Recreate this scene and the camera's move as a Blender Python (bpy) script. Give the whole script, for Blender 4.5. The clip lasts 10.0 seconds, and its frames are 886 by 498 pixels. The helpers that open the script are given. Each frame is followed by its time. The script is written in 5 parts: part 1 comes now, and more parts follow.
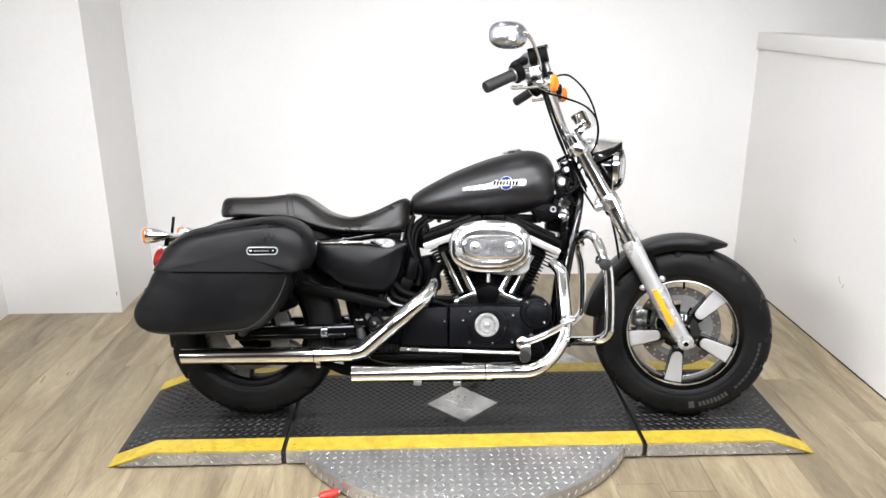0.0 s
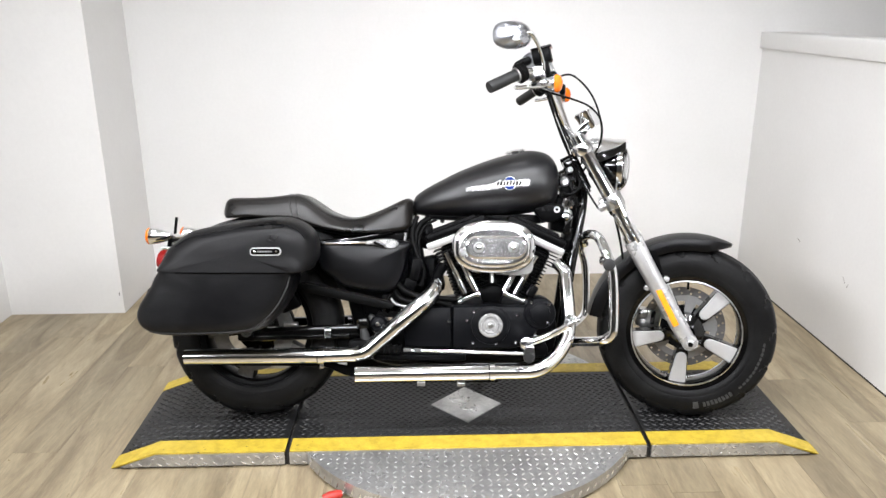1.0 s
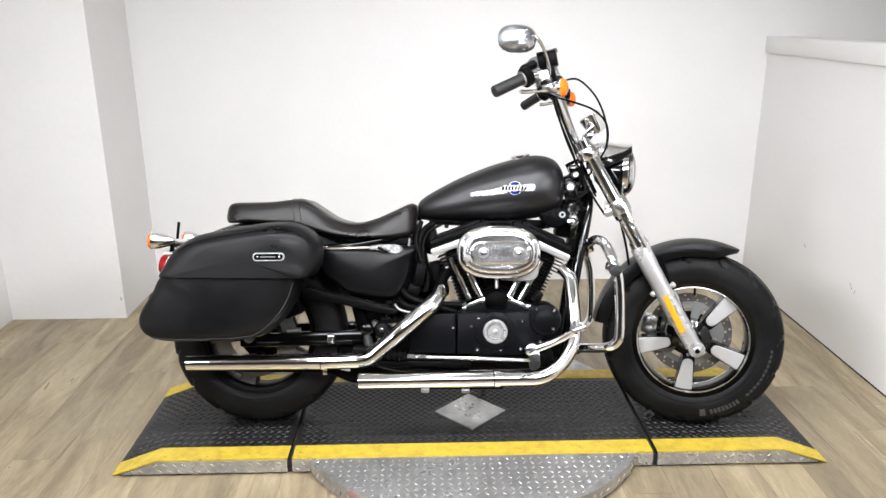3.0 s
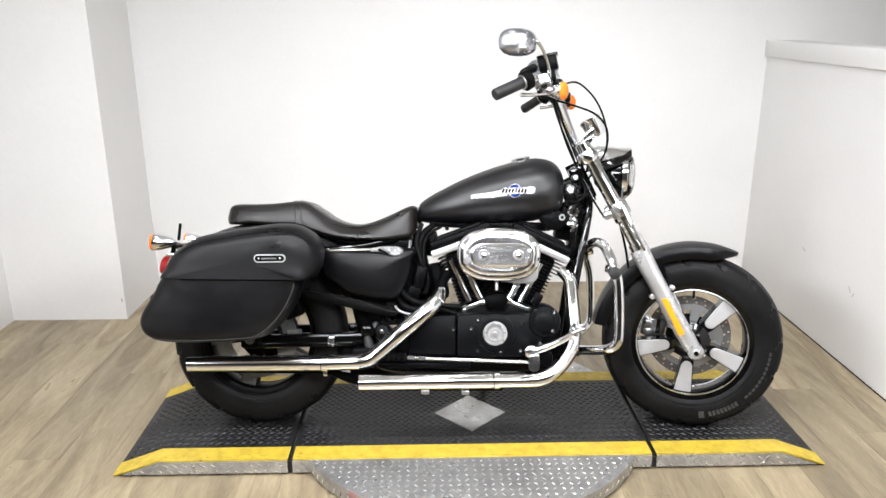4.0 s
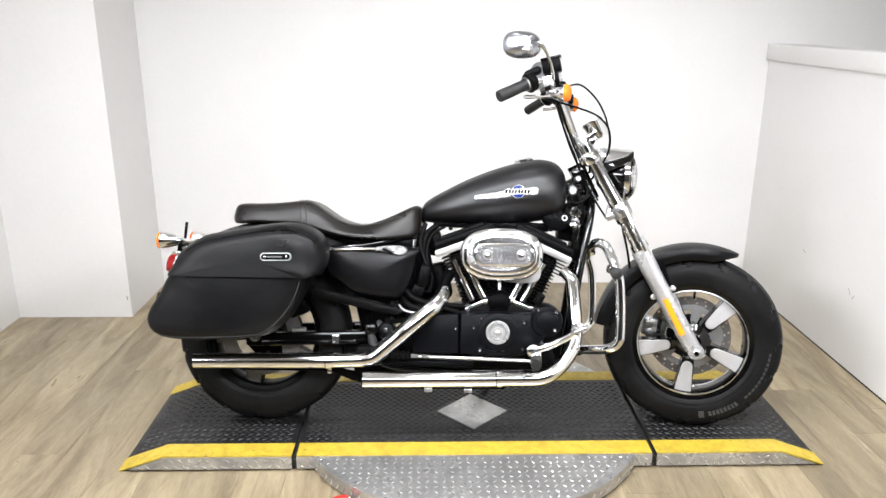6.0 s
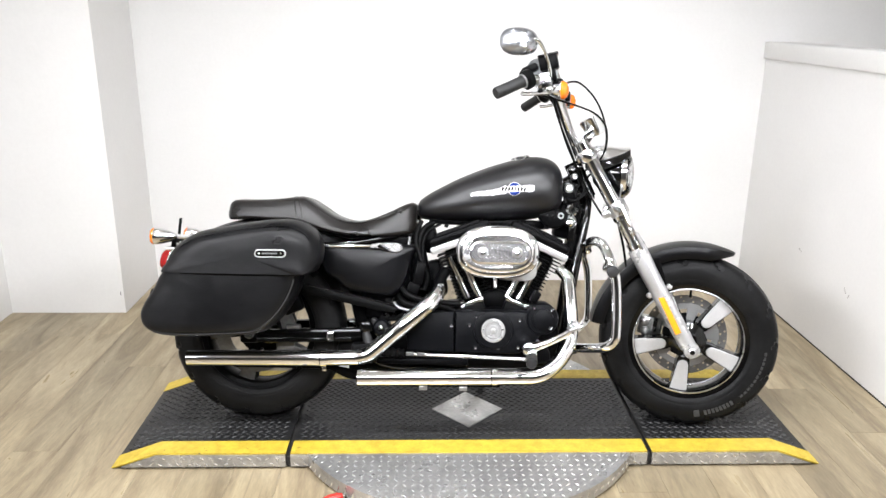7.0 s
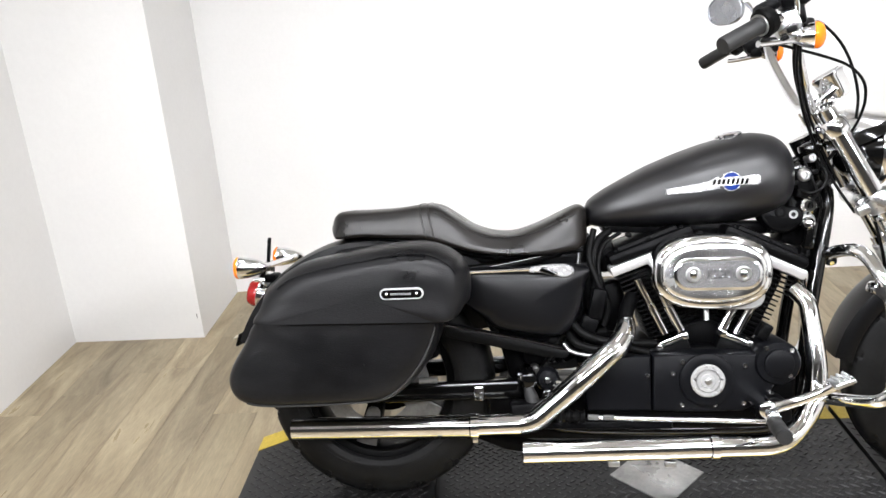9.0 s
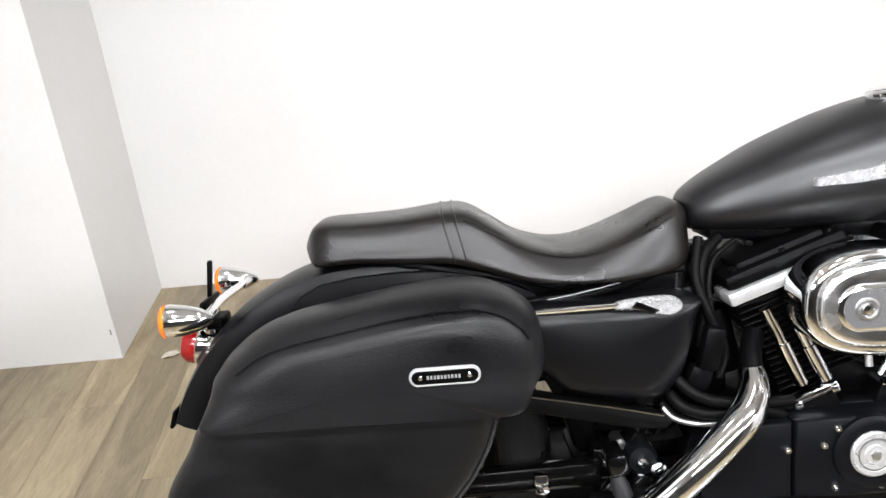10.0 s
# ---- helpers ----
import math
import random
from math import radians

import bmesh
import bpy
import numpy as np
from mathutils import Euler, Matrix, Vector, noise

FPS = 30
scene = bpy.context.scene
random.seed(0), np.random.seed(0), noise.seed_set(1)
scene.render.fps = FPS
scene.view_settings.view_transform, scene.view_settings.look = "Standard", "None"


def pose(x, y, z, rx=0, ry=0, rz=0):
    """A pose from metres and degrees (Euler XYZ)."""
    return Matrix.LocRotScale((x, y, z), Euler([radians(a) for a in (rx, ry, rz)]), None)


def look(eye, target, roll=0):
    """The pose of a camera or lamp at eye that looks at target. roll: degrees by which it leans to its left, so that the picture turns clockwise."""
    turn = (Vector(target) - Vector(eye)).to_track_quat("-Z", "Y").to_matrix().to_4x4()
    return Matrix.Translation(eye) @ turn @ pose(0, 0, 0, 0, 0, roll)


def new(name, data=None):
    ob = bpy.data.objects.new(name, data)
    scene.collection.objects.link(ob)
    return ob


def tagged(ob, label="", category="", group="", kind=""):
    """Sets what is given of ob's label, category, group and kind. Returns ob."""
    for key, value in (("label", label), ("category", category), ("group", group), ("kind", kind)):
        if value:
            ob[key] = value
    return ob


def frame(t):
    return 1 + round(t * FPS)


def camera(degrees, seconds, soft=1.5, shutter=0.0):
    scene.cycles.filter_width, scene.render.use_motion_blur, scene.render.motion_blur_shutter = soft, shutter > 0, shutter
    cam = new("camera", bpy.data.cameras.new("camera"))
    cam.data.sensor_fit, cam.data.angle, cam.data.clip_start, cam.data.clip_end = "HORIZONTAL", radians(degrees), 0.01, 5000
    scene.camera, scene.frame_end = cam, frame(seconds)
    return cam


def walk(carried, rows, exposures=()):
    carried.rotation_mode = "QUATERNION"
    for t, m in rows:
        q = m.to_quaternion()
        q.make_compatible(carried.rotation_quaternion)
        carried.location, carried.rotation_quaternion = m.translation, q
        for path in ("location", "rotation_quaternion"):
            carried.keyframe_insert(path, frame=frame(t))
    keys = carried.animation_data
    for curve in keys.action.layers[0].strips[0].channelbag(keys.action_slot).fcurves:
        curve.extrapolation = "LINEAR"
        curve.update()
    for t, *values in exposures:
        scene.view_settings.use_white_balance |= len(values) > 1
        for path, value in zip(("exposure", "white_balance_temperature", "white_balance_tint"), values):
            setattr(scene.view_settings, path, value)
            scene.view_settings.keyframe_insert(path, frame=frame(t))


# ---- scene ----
cam = camera(60.7, 10.0)
PATH = [
    (0, (-0.133, -2.138, 1.408), (-0.077, -0.233, 0.801), -0.2),
    (0.5, (-0.137, -2.133, 1.41), (-0.081, -0.229, 0.801), -0.1),
    (1, (-0.138, -2.132, 1.409), (-0.087, -0.227, 0.801), -0.3),
    (1.5, (-0.14, -2.121, 1.411), (-0.085, -0.219, 0.792), -0.2),
    (2, (-0.144, -2.115, 1.406), (-0.093, -0.21, 0.797), -0.2),
    (2.5, (-0.146, -2.11, 1.405), (-0.098, -0.203, 0.805), -0.3),
    (4, (-0.149, -2.121, 1.408), (-0.101, -0.21, 0.817), -0.1),
    (4.5, (-0.15, -2.133, 1.41), (-0.093, -0.222, 0.824), -0.0),
    (5, (-0.149, -2.144, 1.409), (-0.099, -0.234, 0.82), 0.1),
    (5.5, (-0.156, -2.15, 1.41), (-0.112, -0.238, 0.823), 0.2),
    (7, (-0.157, -2.136, 1.411), (-0.101, -0.228, 0.814), 0.6),
    (7.5, (-0.164, -2.104, 1.404), (-0.073, -0.202, 0.792), 1.1),
    (7.8, (-0.214, -2.064, 1.403), (-0.118, -0.162, 0.793), 1.6),
    (8, (-0.246, -2.018, 1.405), (-0.149, -0.106, 0.828), 0.4),
    (8.1, (-0.282, -1.999, 1.412), (-0.172, -0.090, 0.826), -1.5),
    (8.2, (-0.304, -1.972, 1.393), (-0.187, -0.074, 0.783), -1.2),
    (8.3, (-0.314, -1.917, 1.387), (-0.208, -0.031, 0.731), -1.6),
    (8.5, (-0.337, -1.783, 1.349), (-0.291, 0.102, 0.683), -1.5),
    (8.6, (-0.367, -1.715, 1.351), (-0.413, 0.168, 0.679), -1.6),
    (8.7, (-0.391, -1.638, 1.347), (-0.49, 0.245, 0.684), -2.1),
    (8.8, (-0.387, -1.571, 1.354), (-0.533, 0.312, 0.697), -2.3),
    (9, (-0.435, -1.443, 1.355), (-0.539, 0.433, 0.669), -3.6),
    (9.1, (-0.469, -1.381, 1.344), (-0.516, 0.491, 0.642), -3.3),
    (9.2, (-0.503, -1.322, 1.337), (-0.484, 0.537, 0.597), -2.4),
    (9.3, (-0.541, -1.245, 1.317), (-0.485, 0.594, 0.532), -1.5),
    (9.4, (-0.568, -1.173, 1.315), (-0.448, 0.654, 0.511), -2.2),
    (9.5, (-0.584, -1.108, 1.311), (-0.413, 0.724, 0.526), -3.1),
    (9.6, (-0.606, -1.048, 1.317), (-0.391, 0.764, 0.498), -3.5),
    (9.7, (-0.622, -1.0, 1.310), (-0.397, 0.812, 0.495), -3.5),
    (9.8, (-0.635, -0.931, 1.299), (-0.442, 0.878, 0.469), -3.7),
    (10, (-0.639, -0.789, 1.293), (-0.56, 1.016, 0.435), -3.9),
]
walk(cam, [(t, look(eye, target, roll)) for t, eye, target, roll in PATH],
     exposures=[(0.0, -0.1), (1.0, -0.16), (2.5, -0.22), (4.0, -0.12), (5.5, -0.07), (7.0, 0.04), (8.5, 0.06), (9.2, 0.03), (10.0, -0.02)])

# ---- light ----
world = bpy.data.worlds.new("world")
scene.world = world
world.use_nodes = True
world.node_tree.nodes["Background"].inputs[0].default_value = (0.9, 0.93, 1.0, 1)
world.node_tree.nodes["Background"].inputs[1].default_value = 0.05


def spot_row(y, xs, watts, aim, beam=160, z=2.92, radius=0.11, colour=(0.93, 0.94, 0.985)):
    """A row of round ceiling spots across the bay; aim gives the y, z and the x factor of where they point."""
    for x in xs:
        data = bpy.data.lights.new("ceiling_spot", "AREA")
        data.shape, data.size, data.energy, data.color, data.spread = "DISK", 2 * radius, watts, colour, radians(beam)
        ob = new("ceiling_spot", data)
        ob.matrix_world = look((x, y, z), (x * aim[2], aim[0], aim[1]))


def fill_panel(place, aim, length, watts, beam, width=0.6, colour=(0.93, 0.94, 0.985)):
    """A wide soft panel, unseen, added to light the walls and chrome."""
    data = bpy.data.lights.new("fill_panel", "AREA")
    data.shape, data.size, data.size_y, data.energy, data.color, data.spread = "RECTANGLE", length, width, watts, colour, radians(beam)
    ob = new("fill_panel", data)
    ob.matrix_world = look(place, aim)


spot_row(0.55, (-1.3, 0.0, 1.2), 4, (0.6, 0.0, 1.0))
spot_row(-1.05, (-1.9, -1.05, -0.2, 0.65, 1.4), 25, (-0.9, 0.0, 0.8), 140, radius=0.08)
# Added fill panels: one for the back wall, two for the side faces.
fill_panel((0.0, -3.1, 2.9), (0.0, 1.8, 0.5), 3.0, 33, 50)
fill_panel((-3.3, -2.9, 2.9), (1.5, 0.7, 0.6), 2.0, 52, 66)
fill_panel((3.1, -2.9, 2.9), (-1.5, 0.9, 0.6), 2.0, 38, 72)

# ---- materials ----


def material(name, colour, rough=0.5, metal=0.0, var=0.12, scale=8.0, fine=120.0, bump=0.0, bump_scale=200.0,
             rough_var=0.1, coat=0.0, tint=None, stretch=(1, 1, 1), per_object=0.0, spec=0.5, wave=0.0):
    """A surface with variation at two scales, a roughness that wanders and a fine relief."""
    m = bpy.data.materials.new(name)
    m.use_nodes = True
    nt = m.node_tree
    bsdf = nt.nodes["Principled BSDF"]
    link = nt.links.new

    def node(kind, **inputs):
        n = nt.nodes.new(kind)
        for key, value in inputs.items():
            n.inputs[key].default_value = value
        return n

    tex = nt.nodes.new("ShaderNodeTexCoord")
    mapping = node("ShaderNodeMapping", Scale=stretch)
    link(tex.outputs["Object"], mapping.inputs["Vector"])
    source = mapping.outputs["Vector"]
    info = nt.nodes.new("ShaderNodeObjectInfo")
    if per_object:
        shift = nt.nodes.new("ShaderNodeVectorMath")
        shift.operation = "MULTIPLY_ADD"
        shift.inputs[1].default_value = (37.0, 53.0, 11.0)
        link(info.outputs["Random"], shift.inputs[0])
        link(source, shift.inputs[2])
        source = shift.outputs["Vector"]
    coarse = node("ShaderNodeTexNoise", Scale=scale, Detail=4.0, Roughness=0.6, Distortion=wave)
    small = node("ShaderNodeTexNoise", Scale=fine, Detail=3.0, Roughness=0.6)
    link(source, coarse.inputs["Vector"])
    link(source, small.inputs["Vector"])
    second = tint or tuple(c * (1 - 2.2 * var) for c in colour)
    mix = nt.nodes.new("ShaderNodeMix")
    mix.data_type = "RGBA"
    mix.inputs["A"].default_value = (*colour, 1)
    mix.inputs["B"].default_value = (*second, 1)
    ramp = node("ShaderNodeMapRange", **{"From Min": 0.35, "From Max": 0.68})
    link(coarse.outputs["Fac"], ramp.inputs["Value"])
    link(ramp.outputs["Result"], mix.inputs["Factor"])
    grain = nt.nodes.new("ShaderNodeMix")
    grain.data_type, grain.blend_type = "RGBA", "MULTIPLY"
    grain.inputs["Factor"].default_value = 1.0
    tone = node("ShaderNodeMapRange", **{"From Min": 0.3, "From Max": 0.7, "To Min": 1 - var, "To Max": 1 + 0.5 * var})
    link(small.outputs["Fac"], tone.inputs["Value"])
    link(mix.outputs["Result"], grain.inputs["A"])
    link(tone.outputs["Result"], grain.inputs["B"])
    out = grain.outputs["Result"]
    if per_object:
        shade = nt.nodes.new("ShaderNodeMix")
        shade.data_type, shade.blend_type = "RGBA", "MULTIPLY"
        shade.inputs["Factor"].default_value = 1.0
        span = node("ShaderNodeMapRange", **{"To Min": 1 - per_object, "To Max": 1 + 0.4 * per_object})
        link(info.outputs["Random"], span.inputs["Value"])
        link(out, shade.inputs["A"])
        link(span.outputs["Result"], shade.inputs["B"])
        out = shade.outputs["Result"]
    link(out, bsdf.inputs["Base Color"])
    rr = node("ShaderNodeMapRange", **{"From Min": 0.3, "From Max": 0.7, "To Min": max(rough - rough_var, 0.02), "To Max": min(rough + rough_var, 1.0)})
    link(coarse.outputs["Fac"], rr.inputs["Value"])
    link(rr.outputs["Result"], bsdf.inputs["Roughness"])
    bsdf.inputs["Metallic"].default_value = metal
    bsdf.inputs["Coat Weight"].default_value = coat
    bsdf.inputs["Coat Roughness"].default_value = 0.15
    bsdf.inputs["Specular IOR Level"].default_value = spec
    if bump:
        relief = node("ShaderNodeTexNoise", Scale=bump_scale, Detail=3.0)
        link(source, relief.inputs["Vector"])
        b = node("ShaderNodeBump", Strength=bump, Distance=0.002)
        link(relief.outputs["Fac"], b.inputs["Height"])
        link(b.outputs["Normal"], bsdf.inputs["Normal"])
    return m


def glass(name, colour, rough=0.05, clear=0.7):
    m = material(name, colour, rough, 0.0, var=0.03, rough_var=0.02)
    m.node_tree.nodes["Principled BSDF"].inputs["Transmission Weight"].default_value = clear
    return m


WALL = material("white_wall_paint", (0.70, 0.692, 0.675), 0.6, var=0.02, scale=1.5, fine=60, bump=0.05, bump_scale=300)
CEILING = material("ceiling_paint", (0.8, 0.8, 0.79), 0.85, var=0.03, scale=2)
# For walls out of view; the grey sets how dark the chrome reflects.
UNSEEN_GREY = material("unseen_wall_grey", (0.23, 0.23, 0.233), 0.8, var=0.06, scale=2)
PLANK = material("oak_vinyl_plank", (0.36, 0.294, 0.185), 0.36, var=0.16, scale=2.2, fine=30, tint=(0.205, 0.16, 0.099), stretch=(5.5, 0.8, 1),
                 per_object=0.28, bump=0.04, bump_scale=60, wave=1.1)


def add_spots(m, scale, size, colour, stretch=(1, 1, 1), soft=0.04, ragged=0.5):
    """Mixes ragged spots of another colour into a material: knots, chips and grime."""
    nt = m.node_tree
    bsdf = nt.nodes["Principled BSDF"]
    source = bsdf.inputs["Base Color"].links[0].from_socket
    place = next(n for n in nt.nodes if n.type == "MAPPING").inputs["Vector"].links[0].from_socket
    shifts = [n for n in nt.nodes if n.type == "VECT_MATH"]
    mapping = nt.nodes.new("ShaderNodeMapping")
    mapping.inputs["Scale"].default_value = stretch
    nt.links.new(shifts[0].outputs[0] if shifts else place, mapping.inputs["Vector"])
    cells = nt.nodes.new("ShaderNodeTexVoronoi")
    cells.inputs["Scale"].default_value = scale
    rag = nt.nodes.new("ShaderNodeTexNoise")
    rag.inputs["Scale"].default_value = scale * 3
    add = nt.nodes.new("ShaderNodeMath")
    add.operation, add.inputs[1].default_value = "MULTIPLY_ADD", ragged
    edge = nt.nodes.new("ShaderNodeMapRange")
    edge.inputs["From Min"].default_value, edge.inputs["From Max"].default_value = size + ragged * 0.5, size + ragged * 0.5 + soft
    edge.inputs["To Min"].default_value, edge.inputs["To Max"].default_value = 1.0, 0.0
    mix = nt.nodes.new("ShaderNodeMix")
    mix.data_type = "RGBA"
    mix.inputs["B"].default_value = (*colour, 1)
    link = nt.links.new
    link(mapping.outputs["Vector"], cells.inputs["Vector"])
    link(mapping.outputs["Vector"], rag.inputs["Vector"])
    link(rag.outputs["Fac"], add.inputs[0])
    link(cells.outputs["Distance"], add.inputs[2])
    link(add.outputs["Value"], edge.inputs["Value"])
    link(edge.outputs["Result"], mix.inputs["Factor"])
    link(source, mix.inputs["A"])
    link(mix.outputs["Result"], bsdf.inputs["Base Color"])


add_spots(PLANK, 3.0, -0.02, (0.19, 0.145, 0.09), (1.6, 0.45, 1), 0.16, 0.5)
add_spots(PLANK, 5.5, -0.13, (0.085, 0.055, 0.03), (1.3, 0.55, 1), 0.06, 0.45)
DARK_GAP = material("dark_gap", (0.02, 0.018, 0.016), 0.9, var=0.05)
TREAD = material("black_tread_paint", (0.007, 0.007, 0.0073), 0.38, spec=0.3, var=0.25, scale=6, fine=90, tint=(0.017, 0.017, 0.017), bump=0.1, bump_scale=400)
YELLOW = material("yellow_safety_paint", (0.56, 0.405, 0.04), 0.5, var=0.12, scale=30, fine=150, bump=0.1, bump_scale=300)
add_spots(YELLOW, 34.0, -0.02, (0.03, 0.027, 0.02), (0.8, 1.6, 1), 0.1, 0.6)
PLATE = material("checker_plate_aluminium", (0.53, 0.525, 0.51), 0.32, 0.7, var=0.18, scale=9, fine=70, bump=0.08, bump_scale=250)
# Same metal as the plate, made paler so the ridges' glints are in the colour.
PLATE_BAR = material("glint_checker_ridge", (0.84, 0.84, 0.83), 0.22, 0.8, var=0.12)
CHROME = material("chrome", (0.88, 0.89, 0.905), 0.07, 1.0, var=0.03, scale=20, rough_var=0.035)
SATIN_CHROME = material("softly_polished_chrome", (0.9, 0.905, 0.91), 0.22, 1.0, var=0.03, scale=20)
SILVER = material("silver_paint", (0.46, 0.46, 0.455), 0.3, 0.5, var=0.05, scale=14, bump=0.03)
MACHINED = material("machined_aluminium", (0.60, 0.605, 0.61), 0.3, 1.0, var=0.05, fine=260)
DENIM = material("satin_black_tank_paint", (0.003, 0.003, 0.0038), 0.39, 0.0, var=0.08, scale=5, rough_var=0.04, spec=0.52)
# Darker copy of the tank's satin black; the fenders' weaker light is in it.
FENDER = material("shaded_satin_black", (0.0025, 0.0025, 0.0029), 0.34, var=0.08, scale=5, rough_var=0.04, spec=0.16)
BLACK = material("black_powder_coat", (0.0018, 0.0018, 0.002), 0.38, spec=0.05, var=0.12, scale=12, bump=0.05, bump_scale=500)
GLOSS = material("gloss_black_enamel", (0.0018, 0.0018, 0.0018), 0.12, var=0.08, scale=9, spec=0.4, rough_var=0.05)
LEATHER = material("black_bag_leather", (0.0032, 0.0032, 0.0036), 0.36, spec=0.18, var=0.14, scale=6, bump=0.22, bump_scale=260, tint=(0.009, 0.009, 0.0095), rough_var=0.1, stretch=(0.7, 1, 1.6))
VINYL = material("black_seat_vinyl", (0.0026, 0.0024, 0.0023), 0.31, spec=0.38, tint=(0.006, 0.0045, 0.0035), var=0.14, scale=9, bump=0.2, bump_scale=420, rough_var=0.08)
PIPING = material("worn_grey_piping", (0.018, 0.018, 0.018), 0.5, var=0.2, scale=40)
RUBBER = material("tyre_rubber", (0.0042, 0.0042, 0.0044), 0.46, spec=0.11, var=0.18, scale=10, bump=0.12, bump_scale=300, tint=(0.0095, 0.0095, 0.0095))
MARKING = material("worn_grey_marking", (0.17, 0.17, 0.17), 0.6, var=0.15, scale=30)
HOSE = material("black_hose_rubber", (0.0025, 0.0025, 0.0025), 0.42, spec=0.06, var=0.1, scale=20)
STEEL = material("zinc_steel", (0.5, 0.5, 0.49), 0.35, 1.0, var=0.12, scale=30)
SPOKE = material("machined_spoke_face", (0.50, 0.50, 0.50), 0.38, 0.4, var=0.05, fine=260)
TYRE_MARK = material("raised_tyre_marking", (0.034, 0.034, 0.034), 0.6, var=0.2, scale=60)
DISC = material("drilled_brake_steel", (0.26, 0.255, 0.25), 0.4, 0.6, var=0.1, scale=20, fine=220)
AMBER = glass("amber_lens", (1.0, 0.21, 0.012), 0.12, 0.25)
REFLECTOR = material("amber_reflector", (0.92, 0.33, 0.015), 0.2, var=0.06, scale=60, coat=0.5)
RED = glass("red_lens", (0.28, 0.004, 0.004), 0.12, 0.1)
LENS = glass("clear_lens", (0.95, 0.96, 0.97), 0.02, 1.0)
BLUE = material("blue_enamel", (0.008, 0.022, 0.13), 0.15, var=0.05, coat=0.5)
RED_GRIP = material("red_plastic", (0.5, 0.03, 0.02), 0.35, var=0.1, scale=20)
# Pale and mottled: chrome's bright, broken reflections are put into the colour.
BADGE = material("bright_badge_plate", (0.74, 0.74, 0.74), 0.24, 0.6, var=0.25, scale=110, rough_var=0.12, tint=(0.38, 0.38, 0.385))
SIDE_COVER = material("satin_black_side_cover", (0.0026, 0.0027, 0.0033), 0.34, spec=0.2, var=0.08, scale=8, rough_var=0.05)
COVER = material("satin_black_engine_cover", (0.0028, 0.003, 0.0038), 0.42, spec=0.08, var=0.1, scale=20, bump=0.04, bump_scale=500)
MIRROR = material("blue_grey_chrome", (0.5, 0.52, 0.56), 0.3, 1.0, var=0.08)
INSERT = material("polished_name_plate", (0.56, 0.56, 0.57), 0.2, 0.85, var=0.08, scale=40)
GRIP = material("grey_black_grip_rubber", (0.016, 0.016, 0.016), 0.5, spec=0.3, var=0.15, scale=30)
CAST = material("dull_cast_alloy", (0.16, 0.16, 0.155), 0.45, 0.5, var=0.15, scale=25)
SCUFF = material("faint_grey_scuff", (0.50, 0.48, 0.455), 0.7, var=0.2, scale=60)
CHIP = material("bare_chip", (0.6, 0.55, 0.46), 0.8, var=0.1, scale=40)

# ---- mesh helpers ----


def part(name, bm, mat, parent=None, label="", smooth=38, kind="", category="", group="", turn=None):
    """Links a bmesh as one mesh object, under a thing or a part."""
    bmesh.ops.recalc_face_normals(bm, faces=bm.faces[:])
    if turn is not None:
        bm.transform(turn)
    me = bpy.data.meshes.new(name)
    bm.to_mesh(me)
    bm.free()
    me.materials.append(mat)
    for p in me.polygons:
        p.use_smooth = True
    me.set_sharp_from_angle(angle=radians(smooth))
    ob = new(name, me)
    ob.parent = parent
    return tagged(ob, label, category, group, kind)


def join(*parts):
    bm = parts[0]
    for other in parts[1:]:
        me = bpy.data.meshes.new("joined")
        other.to_mesh(me)
        other.free()
        bm.from_mesh(me)
        bpy.data.meshes.remove(me)
    return bm


def block(x0, x1, y0, y1, z0, z1, bevel=0.0, seg=2):
    bm = bmesh.new()
    bmesh.ops.create_cube(bm, size=1)
    for v in bm.verts:
        v.co = Vector((x0 + (v.co.x + 0.5) * (x1 - x0), y0 + (v.co.y + 0.5) * (y1 - y0), z0 + (v.co.z + 0.5) * (z1 - z0)))
    if bevel:
        bmesh.ops.bevel(bm, geom=bm.edges[:], offset=bevel, segments=seg, affect="EDGES", profile=0.5)
    return bm


BASE = Vector((0, 0, 0))


def P(u, v, w):
    """Machine coordinates (ahead, to its right, up) as a point, from the origin of the assembly in hand."""
    return Vector((u, -v, w)) + BASE


def assembly(u=0.0, v=0.0, w=0.0):
    """Sets the origin of the assembly that is built next."""
    BASE[:] = (u, -v, w)


def smooth_line(pts, sub):
    if sub < 2 or len(pts) < 3:
        return pts
    out = []
    for i in range(len(pts) - 1):
        a, b, c, d = pts[max(i - 1, 0)], pts[i], pts[i + 1], pts[min(i + 2, len(pts) - 1)]
        for k in range(sub):
            s = k / sub
            out.append(0.5 * ((2 * b) + (c - a) * s + (2 * a - 5 * b + 4 * c - d) * s * s + (3 * b - a - 3 * c + d) * s ** 3))
    out.append(pts[-1])
    return out


def rings(bm, loops, closed=False, caps=True):
    made = [[bm.verts.new(p) for p in loop] for loop in loops]
    n = len(made[0])
    pairs = list(zip(made, made[1:])) + ([(made[-1], made[0])] if closed else [])
    for a, b in pairs:
        for i in range(n):
            bm.faces.new((a[i], a[(i + 1) % n], b[(i + 1) % n], b[i]))
    if caps and not closed:
        for loop in (made[0], made[-1]):
            hub = bm.verts.new(sum((q.co for q in loop), Vector()) / n)
            for i in range(n):
                bm.faces.new((loop[i], loop[(i + 1) % n], hub))
    return bm


